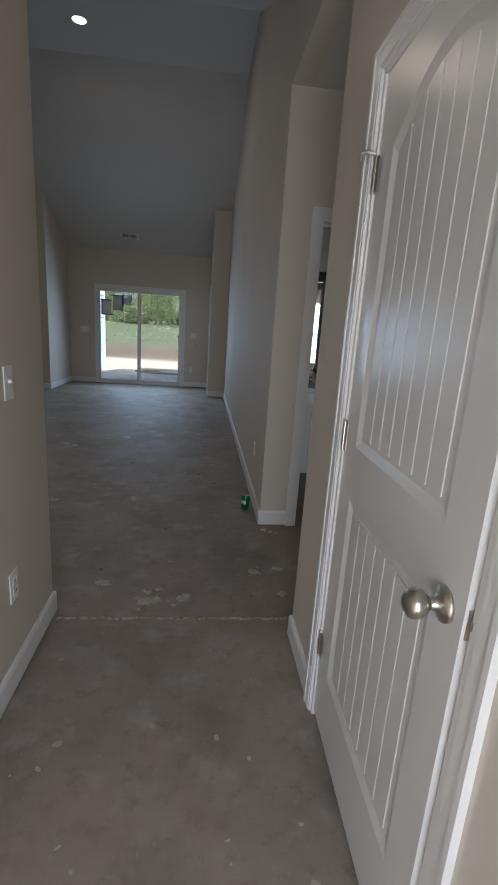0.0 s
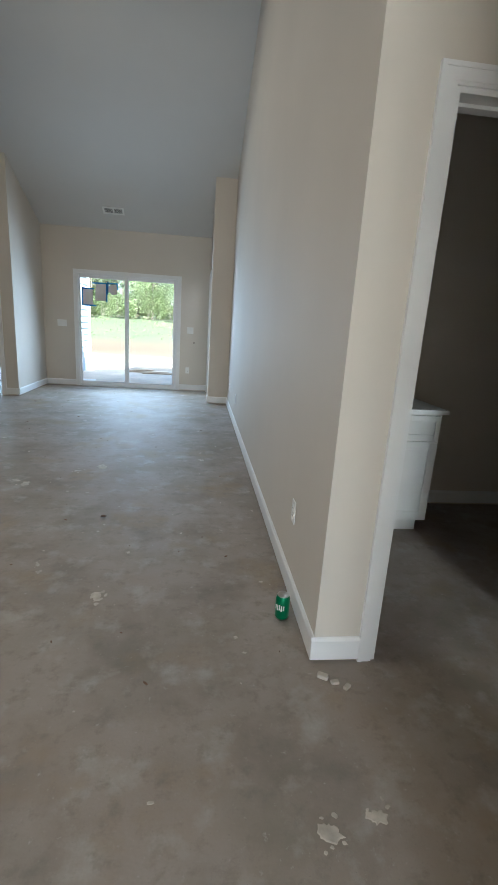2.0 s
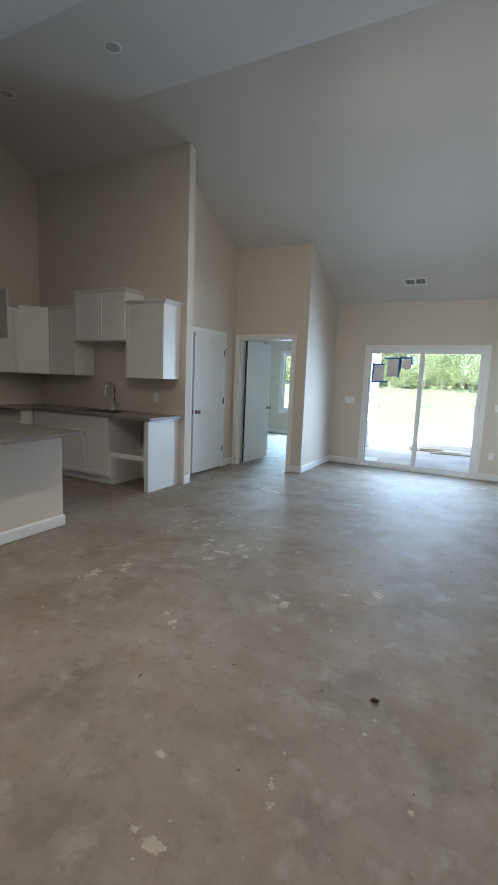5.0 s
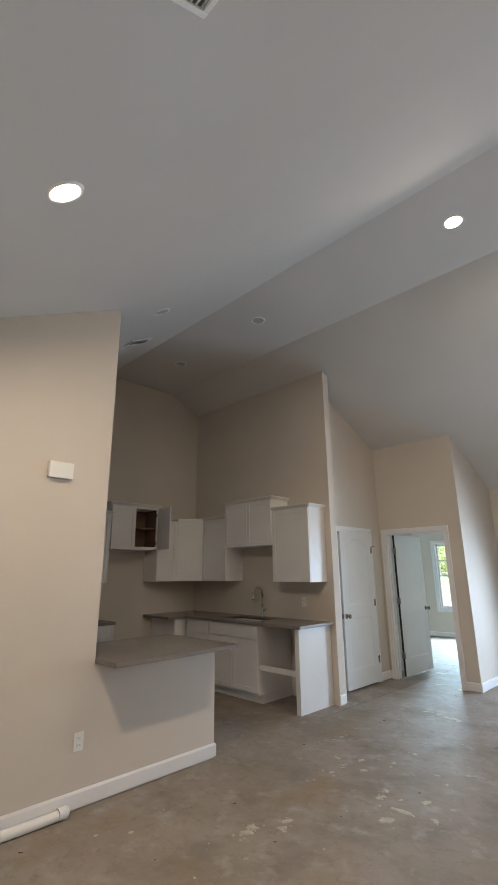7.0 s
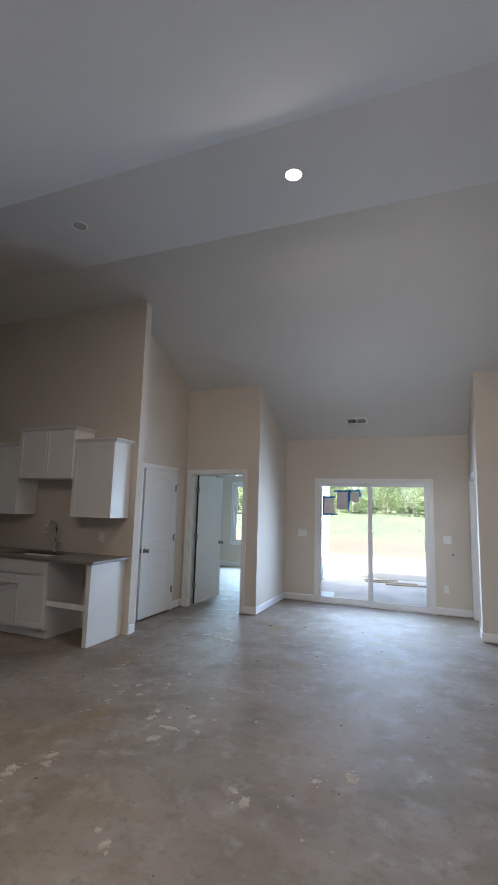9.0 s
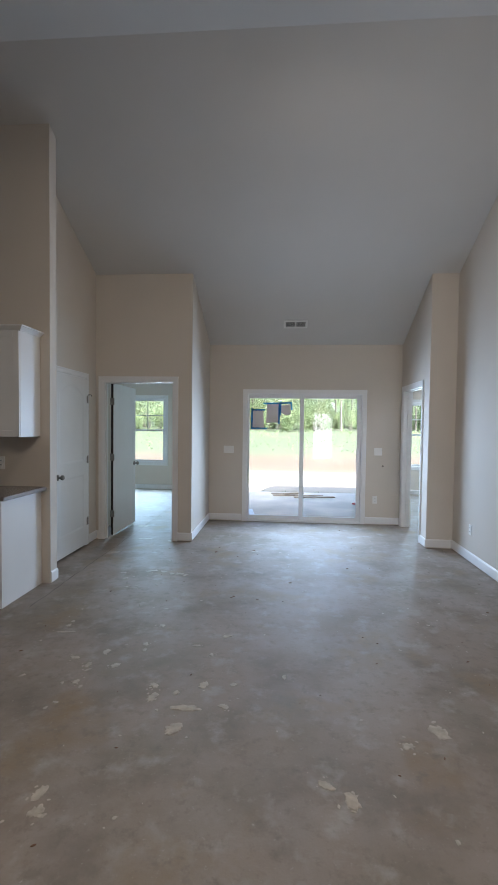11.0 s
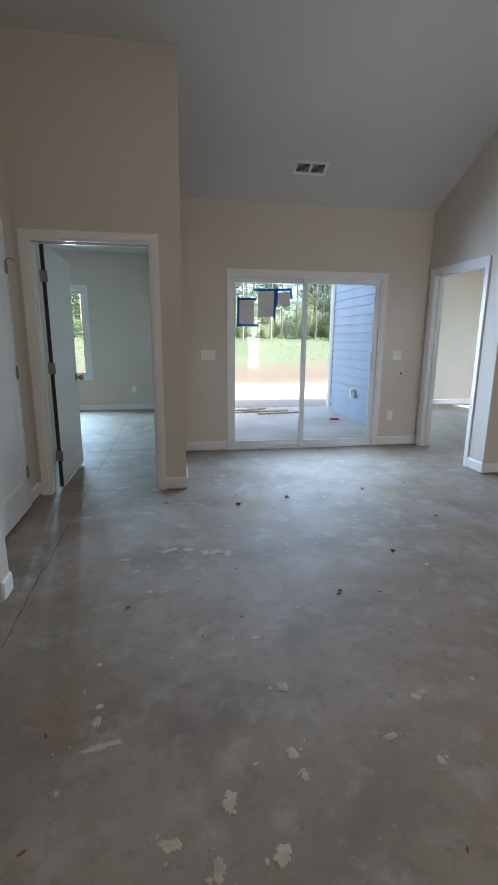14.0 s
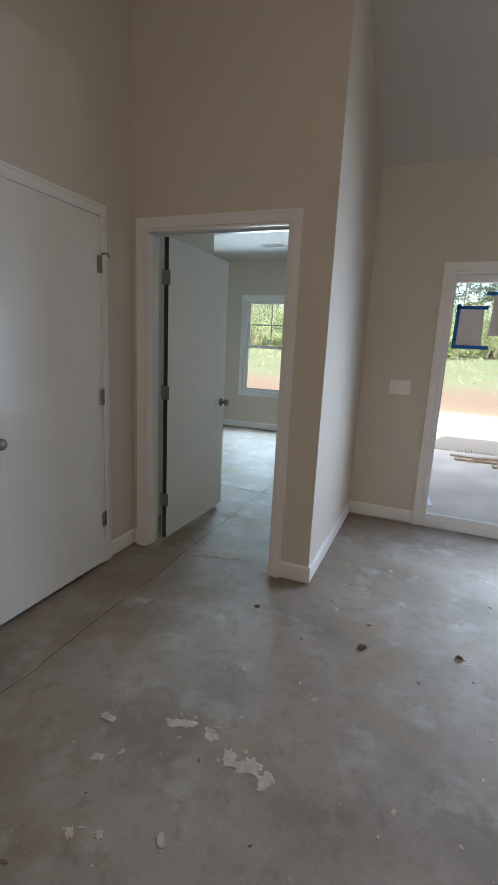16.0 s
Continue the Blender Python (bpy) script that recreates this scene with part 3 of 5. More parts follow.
# coat closet door, ajar into the hall (hinged at the far jamb)
closet = door("door_1", pose(HALL_R + 0.003, CD1 - 0.02, 0, 0, 0, -90 - 1.5) , 0.745, "white plank-style door standing slightly ajar in the hall")
part("hook", tube([(-0.004, -0.01, 1.815), (-0.004, -0.03, 1.818), (-0.012, -0.045, 1.815), (-0.02, -0.045, 1.80)], 0.005), NICKEL, closet, "hinge-pin door stop")
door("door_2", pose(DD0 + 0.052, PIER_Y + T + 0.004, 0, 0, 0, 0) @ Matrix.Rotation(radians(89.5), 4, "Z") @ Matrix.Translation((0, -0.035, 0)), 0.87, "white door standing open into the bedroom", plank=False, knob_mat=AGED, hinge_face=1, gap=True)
pantry = door("door_3", pose(CLOSET_X - 0.002, CL1 - 0.02, 0, 0, 0, -90), 0.80, "closed white two-panel closet door", plank=False, knob_mat=AGED, hinge_face=1)


part("hook", tube([(-0.004, 0.045, 1.815), (-0.004, 0.065, 1.818), (-0.012, 0.08, 1.815), (-0.02, 0.08, 1.80)], 0.005), AGED, pantry, "hinge-pin door stop")


# ---- windows and the sliding door ----
def pane(name, parent, x0, x1, y, z0, z1, w=0.006):
    g = part(name, cube(x0, x1, y, y + w, z0, z1), GLASS, parent)
    g.visible_shadow = False
    return g


def sash_frame(parent, name, x0, x1, y0, y1, z0, z1, s, mat=None):
    mat = mat or VINYL
    f = part(name, cube(x0, x0 + s, y0, y1, z0, z1, bevel=0.004), mat, parent)
    part("stile", cube(x1 - s, x1, y0, y1, z0, z1, bevel=0.004), mat, f)
    part("rail", cube(x0 + s, x1 - s, y0, y1, z0, z0 + s, bevel=0.004), mat, f)
    part("rail", cube(x0 + s, x1 - s, y0, y1, z1 - s, z1, bevel=0.004), mat, f)
    return f


def slider():
    d = thing("sliding_door", pose(0, 0, 0), "white vinyl two-panel sliding glass patio door", "sliding door", kind="structure")
    y = FAR_Y
    sash_frame(d, "frame", SL0, SL1, y - 0.004, y + 0.10, 0.0, SLH, 0.022)
    mid = -1.305
    for nm, x0, x1, yy, s, lo in (("fixed_panel", SL0 + 0.018, mid + 0.03, y + 0.055, 0.024, 0.03), ("moving_panel", mid - 0.035, SL1 - 0.024, y + 0.012, 0.055, 0.03)):
        f = part(nm, cube(x0, x0 + s, yy, yy + 0.038, lo, SLH - 0.02, bevel=0.004), VINYL, d)
        part("stile", cube(x1 - 0.055, x1, yy, yy + 0.038, lo, SLH - 0.02, bevel=0.004), VINYL, f)
        part("rail", cube(x0 + s, x1 - 0.055, yy, yy + 0.038, lo, lo + 0.06, bevel=0.004), VINYL, f)
        part("rail", cube(x0 + s, x1 - 0.055, yy, yy + 0.038, SLH - 0.075, SLH - 0.02, bevel=0.004), VINYL, f)
        pane("glass", f, x0 + s - 0.005, x1 - 0.05, yy + 0.016, lo + 0.055, SLH - 0.07)
    h = part("handle", tube([(SL1 - 0.075, y + 0.01, 0.95), (SL1 - 0.075, y - 0.035, 0.96), (SL1 - 0.075, y - 0.04, 1.0), (SL1 - 0.075, y - 0.04, 1.08), (SL1 - 0.075, y - 0.035, 1.12), (SL1 - 0.075, y + 0.01, 1.13)], 0.009), VINYL, d, "white pull handle")
    part("lock_plate", cube(SL1 - 0.09, SL1 - 0.06, y + 0.006, y + 0.012, 0.93, 1.15, bevel=0.002), VINYL, h)
    part("sill_track", cube(SL0 + 0.04, SL1 - 0.04, y - 0.012, y + 0.09, 0.0, 0.03, bevel=0.004), VINYL, d)
    return d


slider()
cs = casing("x", SL0, SL1, FAR_Y, -1, SLH)
cs["label"], cs["category"] = "white painted trim round the sliding door", "door casing"


def paper(x0, x1, z0, z1, skew, tapes):
    """A sheet of masking paper held on the glass with strips of painter's tape."""
    y = FAR_Y + 0.062
    p = thing("masking_paper", pose(0, 0, 0), "brown paper sheet taped to the door glass with blue tape", "paper", "papers taped to the glass")
    m = Matrix(((1, 0, 0, 0), (0, 0, -1, y), (0, 1, 0, 0), (0, 0, 0, 1)))
    bm = prism(bmesh.new(), [(x0, z0 + skew), (x0 + (x1 - x0) * 0.5, z0), (x1, z0 + skew * 0.3), (x1 - 0.01, z1), (x0 + 0.012, z1 - skew * 0.4)], m, 0.002)
    part("sheet", bm, PAPER, p)
    for u0, v0, u1, v1 in tapes:
        d = Vector((u1 - u0, v1 - v0)).normalized() * 0.013
        n = Vector((-d.y, d.x))
        mt = Matrix(((1, 0, 0, 0), (0, 0, -1, y - 0.003), (0, 1, 0, 0), (0, 0, 0, 1)))
        part("tape", prism(bmesh.new(), [(u0 - n.x, v0 - n.y), (u1 - n.x, v1 - n.y), (u1 + n.x + d.x * 0.4, v1 + n.y), (u0 + n.x, v0 + n.y)], mt, 0.0015), TAPE, p, "blue painter's tape")
    return p


paper(-2.085, -1.90, 1.46, 1.74, 0.015, [(-2.09, 1.44, -2.085, 1.77), (-2.10, 1.745, -1.885, 1.745), (-2.085, 1.455, -1.85, 1.455)])
paper(-1.865, -1.665, 1.55, 1.84, -0.01, [(-1.91, 1.845, -1.64, 1.85), (-1.66, 1.86, -1.665, 1.53)])
paper(-1.64, -1.48, 1.66, 1.84, 0.06, [(-1.66, 1.85, -1.47, 1.86), (-1.64, 1.88, -1.645, 1.66), (-1.48, 1.86, -1.465, 1.75)])


def hung_window(name, x0, x1, z0, z1, y, out):
    """A white double-hung window with a muntin grid above; y: the room face of its wall, out: the way outwards."""
    w = thing(name, pose(0, 0, 0), "white double-hung window with muntin grid in the upper sash", "window", kind="structure")
    sash_frame(w, "window_frame", x0, x1, y, y + out * 0.11, z0, z1, 0.03)
    zm = (z0 + z1) / 2
    for nm, a, c, yy in (("lower_sash", z0 + 0.03, zm + 0.02, y + out * 0.035), ("upper_sash", zm - 0.02, z1 - 0.03, y + out * 0.07)):
        f = sash_frame(w, nm, x0 + 0.03, x1 - 0.03, yy, yy + out * 0.03, a, c, 0.04)
        pane("pane", f, x0 + 0.06, x1 - 0.06, yy + out * 0.012, a + 0.03, c - 0.03)
        if nm == "upper_sash":
            part("muntin", cube((x0 + x1) / 2 - 0.009, (x0 + x1) / 2 + 0.009, yy + out * 0.004, yy + out * 0.011, a + 0.04, c - 0.04), VINYL, f)
            part("muntin", cube(x0 + 0.07, x1 - 0.07, yy + out * 0.0035, yy + out * 0.0105, (a + c) / 2 - 0.009, (a + c) / 2 + 0.009), VINYL, f)
    d = -out * 0.018
    for a0, a1, b0, b1 in ((x0 - CW, x0, z0 - 0.001, z1), (x1, x1 + CW, z0 - 0.001, z1), (x0 - CW, x1 + CW, z1, z1 + CW), (x0 - CW, x1 + CW, z0 - CW, z0 - 0.002)):
        part("casing", cube(a0, a1, y, y + d, b0, b1, bevel=0.003), TRIM, w)
    return w


hung_window("window_1", -5.19, -4.31, 0.61, 2.11, 13.5, 1)
hung_window("window_2", 1.05, 1.88, 0.61, 2.06, 13.5, 1)
hung_window("window_3", 1.9, 2.8, 0.6, 2.05, -1.4, -1)


# ---- kitchen ----
def shaker(parent, name, m, w, h, knobside=0):
    """A cabinet front: flat field with a raised frame, in the local x-z plane, standing out along -y."""
    def at(*a, bevel=0.0):
        bm = cube(*a, bevel=bevel)
        bm.transform(m)
        return bm
    f = part(name, at(0.002, w - 0.002, -0.011, 0, 0.002, h - 0.002), CABINET, parent)
    s = 0.055 if h > 0.22 else 0.035
    for b_ in ((0.002, s, 0.002, h - 0.002), (w - s, w - 0.002, 0.002, h - 0.002), (s, w - s, 0.002, s), (s, w - s, h - s, h - 0.002)):
        part("rail", at(b_[0], b_[1], -0.019, -0.011, b_[2], b_[3], bevel=0.0015), CABINET, f)
    return f


def cabinet(name, m, w, d, h, fronts, label, group, toe=False, crown=False, open_box=False):
    """A cabinet unit: local x along the wall, y from the front (0) back to the wall (d), z up. fronts: (x0, x1, z0, z1, kind)."""
    c = thing(name, m, label, "cabinet", group)
    z0 = 0.1 if toe else 0.0
    t = 0.018
    if open_box:
        for b_ in ((0, t, 0, d, z0, h), (w - t, w, 0, d, z0, h), (t, w - t, 0, d, z0, z0 + t), (t, w - t, 0, d, h - t, h)):
            part("side", cube(*b_), CABINET, c)
        part("back", cube(t, w - t, d - t, d - 0.002, z0 + t, h - t), CABINET_IN, c, "brown unpainted interior")
        part("lining", cube(t, t + 0.004, 0.02, d - t, z0 + t, h - t), CABINET_IN, c)
        part("lining", cube(w - t - 0.004, w - t, 0.02, d - t, z0 + t, h - t), CABINET_IN, c)
        part("shelf", cube(t + 0.004, w - t - 0.004, 0.03, d - t, (z0 + h) / 2, (z0 + h) / 2 + 0.018), CABINET_IN, c)
        part("face_frame", cube(0, w, -0.002, 0.016, z0 - 0.001, z0 + 0.04), CABINET, c)
    else:
        part("body", cube(0, w, 0, d, z0, h, bevel=0.002), CABINET, c)
    if toe:
        part("toe_kick", cube(0.0, w, 0.07, d, 0.0, 0.0995), CABINET, c)
    for x0, x1, a, b, kind in fronts:
        shaker(c, kind, Matrix.Translation((x0, -0.001, a)), x1 - x0, b - a)
    if crown:
        bm = bmesh.new()
        rings = [[bm.verts.new(p) for p in ((-o, d, h + z), (-o, -o, h + z), (w + o, -o, h + z), (w + o, d, h + z))] for o, z in ((0.003, 0.0005), (0.008, 0.010), (0.030, 0.032), (0.038, 0.036), (0.038, 0.047))]
        for a, b in zip(rings, rings[1:]):
            for k in range(4):
                bm.faces.new((a[k], a[(k + 1) % 4], b[(k + 1) % 4], b[k]))
        bm.faces.new(rings[0])
        bm.faces.new(rings[-1])
        part("crown", bm, CABINET, c)
    return c


UP0, UPH = 1.37, 0.90
US, BS = SINK_Y - 0.325, 6.55
G1, G2 = "upper kitchen cabinets", "base kitchen cabinets"
cabinet("upper_cabinet", pose(-4.42, US, UP0), 0.60, 0.32, UPH, [(0.0, 0.60, 0.0, UPH, "door")], "white shaker upper cabinet beside the sink", G1, crown=True)
cabinet("upper_cabinet", pose(-5.32, US - 0.02, 1.83), 0.895, 0.34, 0.60, [(0.0, 0.447, 0.0, 0.60, "door"), (0.448, 0.895, 0.0, 0.60, "door")], "short white cabinet with crown above the sink", G1, crown=True)
cabinet("upper_cabinet", pose(-5.85, US, UP0), 0.525, 0.32, UPH - 0.02, [(0.0, 0.525, 0.0, UPH - 0.02, "door")], "white shaker upper cabinet next to the corner", G1, crown=True)
# diagonal corner unit
cn = thing("corner_cabinet", pose(0, 0, UP0), "white diagonal upper corner cabinet", "cabinet", G1)
bm = prism(bmesh.new(), [(KIT_X + 0.003, SINK_Y - 0.003), (-5.853, SINK_Y - 0.003), (-5.853, US), (KIT_X + 0.325, 6.54), (KIT_X + 0.003, 6.54)], Matrix(), UPH - 0.02)
part("body", bm, CABINET, cn)
d0, d1 = Vector((KIT_X + 0.325, 6.54)), Vector((-5.853, US))
shaker(cn, "door", Matrix.Translation((d0.x, d0.y, 0)) @ Matrix.Rotation(math.atan2(d1.y - d0.y, d1.x - d0.x), 4, "Z") @ Matrix.Translation((0, -0.001, 0)), (d1 - d0).length, UPH - 0.02)
part("crown", prism(bmesh.new(), [(KIT_X + 0.003, SINK_Y - 0.003), (-5.853, SINK_Y - 0.003), (-5.853, US - 0.03), (KIT_X + 0.355, 6.54), (KIT_X + 0.003, 6.54)], Matrix.Translation((0, 0, UPH - 0.02)), 0.04), CABINET, cn)
# left-hand wall, local x runs towards -y there
WM = lambda y, z, d=0.32: Matrix.Translation((KIT_X + d + 0.003, y, z)) @ Matrix.Rotation(radians(90), 4, "Z")
cabinet("upper_cabinet", WM(6.19, UP0), 0.345, 0.32, UPH - 0.02, [(0.0, 0.345, 0.0, UPH - 0.02, "door")], "narrow white shaker upper cabinet beside the range space", G1, crown=False)
rc = cabinet("upper_cabinet", WM(5.43, 1.81), 0.755, 0.32, 0.60, [(0.0, 0.375, 0.0, 0.60, "door")], "white cabinet over the range space with one door open", G1, crown=True, open_box=True)
od = shaker(rc, "open_door", Matrix.Translation((0.755, -0.002, 0)) @ Matrix.Rotation(radians(-97), 4, "Z") @ Matrix.Scale(-1, 4, (0, 1, 0)), 0.375, 0.60)
for z in (0.1, 0.5):
    part("hinge", cube(0.715, 0.738, -0.012, 0.01, z - 0.022, z + 0.022, bevel=0.002), DARK_METAL, rc, "dark cup hinge")
cabinet("upper_cabinet", WM(4.55, UP0), 0.87, 0.32, UPH, [(0.0, 0.435, 0.0, UPH, "door"), (0.436, 0.87, 0.0, UPH, "door")], "white wide upper cabinet with two doors past the range space", G1, crown=True)
# base units
cabinet("base_cabinet", pose(-5.34, BS, 0), 0.90, SINK_Y - BS - 0.003, 0.872, [(0.0, 0.90, 0.71, 0.865, "drawer_front"), (0.0, 0.45, 0.12, 0.70, "door"), (0.451, 0.90, 0.12, 0.70, "door")], "white sink base cabinet with a false drawer", G2, toe=True)
cabinet("base_cabinet", pose(-5.845, BS, 0), 0.5, SINK_Y - BS - 0.003, 0.872, [(0.02, 0.5, 0.71, 0.865, "drawer_front"), (0.02, 0.5, 0.12, 0.70, "door")], "white corner base cabinet with a drawer", G2, toe=True)
cabinet("base_cabinet", WM(6.36, 0, 0.58), 0.785, 0.58, 0.872, [(0.0, 0.19, 0.71, 0.865, "drawer_front"), (0.0, 0.19, 0.12, 0.70, "door")], "narrow white base cabinet by the range space", G2, toe=True)
cabinet("base_cabinet", WM(4.3, 0, 0.58), 1.12, 0.58, 0.872, [(0.0, 0.56, 0.71, 0.865, "drawer_front"), (0.561, 1.12, 0.71, 0.865, "drawer_front"), (0.0, 0.56, 0.12, 0.70, "door"), (0.561, 1.12, 0.12, 0.70, "door")], "white wide base cabinet with two drawers past the range space", G2, toe=True)
pb = thing("dishwasher_bay", pose(0, 0, 0), "empty dishwasher bay with white end panel and brace", "cabinet panel")
part("end_panel", cube(-3.835, -3.815, BS + 0.02, SINK_Y - 0.003, 0, 0.872), CABINET, pb)
part("stile", cube(-3.875, -3.814, BS, BS + 0.019, 0, 0.872, bevel=0.002), CABINET, pb)
part("brace", cube(-4.438, -3.8755, BS + 0.02, BS + 0.038, 0.37, 0.43, bevel=0.002), CABINET, pb)
for k, (y0, y1, name) in enumerate(((LW_END + 0.02, PEN_END, "a"),)):
    cabinet("base_cabinet", Matrix.Translation((PEN_X - T - 0.60, y1 - 0.004, 0)) @ Matrix.Rotation(radians(-90), 4, "Z"), y1 - y0, 0.595, 0.866, [(0.0, 0.56, 0.12, 0.86, "door"), (0.561, 1.1, 0.12, 0.86, "door")], "white base cabinet behind the peninsula half wall", G2, toe=True)


def slab(name, pts, label):
    bm = prism(bmesh.new(), pts, Matrix.Translation((0, 0, 0.8735)), 0.032)
    bmesh.ops.bevel(bm, geom=list(bm.edges), offset=0.004, segments=2, affect="EDGES")
    return tagged(mesh(name, bm, GRANITE), label, "countertop")


SX0, SX1, SY0, SY1 = -5.23, -4.55, 6.66, 7.02
ct = slab("countertop", [(KIT_X + 0.003, SINK_Y - 0.003), (KIT_X + 0.003, 6.21), (-5.82, 6.21), (-5.82, 6.50), (SX0, 6.50), (SX0, SINK_Y - 0.003)], "grey speckled granite corner countertop")
slab("countertop", [(SX1, SINK_Y - 0.003), (SX1, 6.50), (-3.76, 6.50), (-3.76, SINK_Y - 0.003)], "grey speckled granite countertop over the dishwasher bay")
slab("countertop", [(SX0 + 0.0005, SY0), (SX0 + 0.0005, 6.50), (SX1 - 0.0005, 6.50), (SX1 - 0.0005, SY0)], "granite strip in front of the sink")
slab("countertop", [(SX0 + 0.0005, SINK_Y - 0.003), (SX0 + 0.0005, SY1), (SX1 - 0.0005, SY1), (SX1 - 0.0005, SINK_Y - 0.003)], "granite strip behind the sink")
slab("countertop", [(KIT_X + 0.003, 4.28), (-5.83, 4.28), (-5.83, 5.425), (KIT_X + 0.003, 5.425)], "grey granite countertop past the range space")
slab("countertop", [(-3.36, LW_END + 0.006), (-3.36, PEN_END + 0.03), (-4.39, PEN_END + 0.03), (-4.39, LW_END + 0.006)], "grey speckled granite peninsula countertop with overhang")
sk = thing("sink", pose(0, 0, 0), "stainless undermount kitchen sink in the granite", "sink")
bm = bmesh.new()
for b_ in ((SX0 + 0.003, SX1 - 0.003, SY0 + 0.003, SY1 - 0.003, 0.72, 0.725), (SX0 + 0.003, SX0 + 0.008, SY0 + 0.003, SY1 - 0.003, 0.725, 0.895), (SX1 - 0.008, SX1 - 0.003, SY0 + 0.003, SY1 - 0.003, 0.725, 0.895), (SX0 + 0.008, SX1 - 0.008, SY0 + 0.003, SY0 + 0.008, 0.725, 0.895), (SX0 + 0.008, SX1 - 0.008, SY1 - 0.008, SY1 - 0.003, 0.725, 0.895)):
    box(bm, *b_)
part("bowl", bm, DARK_METAL, sk, "steel bowl")
part("divider", cube(-4.905, -4.885, SY0 + 0.008, SY1 - 0.008, 0.725, 0.87, bevel=0.006), CHROME, sk)
fc = thing("faucet", pose(-4.86, 7.075, 0.9055), "chrome gooseneck pull-down kitchen faucet by the sink", "faucet")
part("base", lathe([(0, 0), (0.03, 0), (0.03, 0.008), (0.02, 0.02), (0.019, 0.13), (0.0, 0.132)]), CHROME, fc, "", True)
part("spout", tube([(0, 0, 0.12), (0, 0, 0.30)] + [(-0.02 * 0, -0.085 + 0.085 * math.cos(a), 0.30 + 0.085 * math.sin(a)) for a in (0.4, 0.8, 1.2, 1.57, 2.0, 2.4, 2.8, 3.1)], 0.015), CHROME, fc, "", True)
part("spray_head", lathe([(0, -0.10), (0.017, -0.10), (0.019, -0.06), (0.014, 0.0), (0, 0.002)], pose(0, -0.17, 0.305)), CHROME, fc, "", True)
part("lever", tube([(0.018, 0, 0.08), (0.045, 0, 0.085), (0.075, -0.01, 0.12)], 0.007), CHROME, fc, "", True)

# ---- bathroom ----
vn = thing("bathroom_vanity", pose(0.64, 4.08, 0), "white shaker vanity cabinet against the bathroom wall", "vanity")
part("body", cube(0, 0.93, 0, 0.555, 0.1, 0.83, bevel=0.002), CABINET, vn)
part("toe_kick", cube(0, 0.90, 0.07, 0.555, 0, 0.0995), CABINET, vn)
for x0, x1, a, b, nm in ((0.01, 0.92, 0.66, 0.82, "drawer_front"), (0.01, 0.462, 0.115, 0.65, "door"), (0.464, 0.92, 0.115, 0.65, "door")):
    shaker(vn, nm, Matrix.Translation((x0, -0.001, a)), x1 - x0, b - a)
tagged(mesh("vanity_top", cube(0.637, 1.60, 4.05, 4.636, 0.8315, 0.857, bevel=0.004), TRIM), "white moulded vanity top", "vanity top")
vf = thing("bathroom_faucet", pose(1.27, 4.5, 0.857), "chrome two-handle bathroom faucet on the vanity", "faucet")
part("spout", tube([(0, 0, 0), (0, 0, 0.09), (0, -0.03, 0.12), (0, -0.09, 0.115), (0, -0.11, 0.095)], 0.012), CHROME, vf, "", True)
for x in (-0.1, 0.1):
    part("handle", lathe([(0, 0), (0.022, 0), (0.018, 0.03), (0.024, 0.05), (0.012, 0.065), (0, 0.066)], pose(x, 0, 0), 14), CHROME, vf, "", True)
mr_ = thing("mirror", pose(0, 0, 0), "frameless bathroom wall mirror above the vanity", "mirror")
part("glass", cube(0.70, 1.50, 4.626, 4.636, 0.95, 1.95), MIRROR, mr_)


# ---- fixtures ----
def frame_on(x, y, z, face):
    """A local frame on a wall: u along the wall, v up, w out of it."""
    u, w = {"+x": ((0, 1, 0), (1, 0, 0)), "-x": ((0, -1, 0), (-1, 0, 0)), "-y": ((1, 0, 0), (0, -1, 0)), "+y": ((-1, 0, 0), (0, 1, 0))}[face]
    return Matrix(((u[0], 0, w[0], x), (u[1], 0, w[1], y), (0, 1, 0, z), (0, 0, 0, 1)))


def outlet(x, y, z, face):
    m = frame_on(x, y, z, face)
    o = thing("wall_outlet", m, "white duplex electrical outlet on the wall", "outlet", "wall outlets")
    part("plate", cube(-0.035, 0.035, -0.0575, 0.0575, 0.0005, 0.006, bevel=0.002), PLASTIC, o)
    for v in (-0.02, 0.02):
        s = part("socket", cube(-0.015, 0.015, v - 0.014, v + 0.014, 0.0062, 0.008, bevel=0.002), PLASTIC, o)
        for u in (-0.006, 0.006):
            part("slot", cube(u - 0.0012, u + 0.0012, v - 0.004, v + 0.005, 0.0078, 0.0086), SLOT, s)
    return o


def switch(x, y, z, face, gangs):
    m = frame_on(x, y, z, face)
    o = thing("light_switch", m, "white %s light switch plate on the wall" % ("triple" if gangs == 3 else "double" if gangs == 2 else "single"), "light switch", "light switches")
    w = 0.035 + 0.023 * (gangs - 1)
    part("plate", cube(-w, w, -0.0575, 0.0575, 0.0005, 0.006, bevel=0.002), PLASTIC, o)
    for k in range(gangs):
        u = (k - (gangs - 1) / 2) * 0.046
        bm = cube(u - 0.005, u + 0.005, -0.012, 0.012, 0.0058, 0.0075)
        box(bm, u - 0.004, u + 0.004, 0.0, 0.011, 0.0062, 0.018, bevel=0.001)
        part("toggle", bm, PLASTIC, o)
    return o


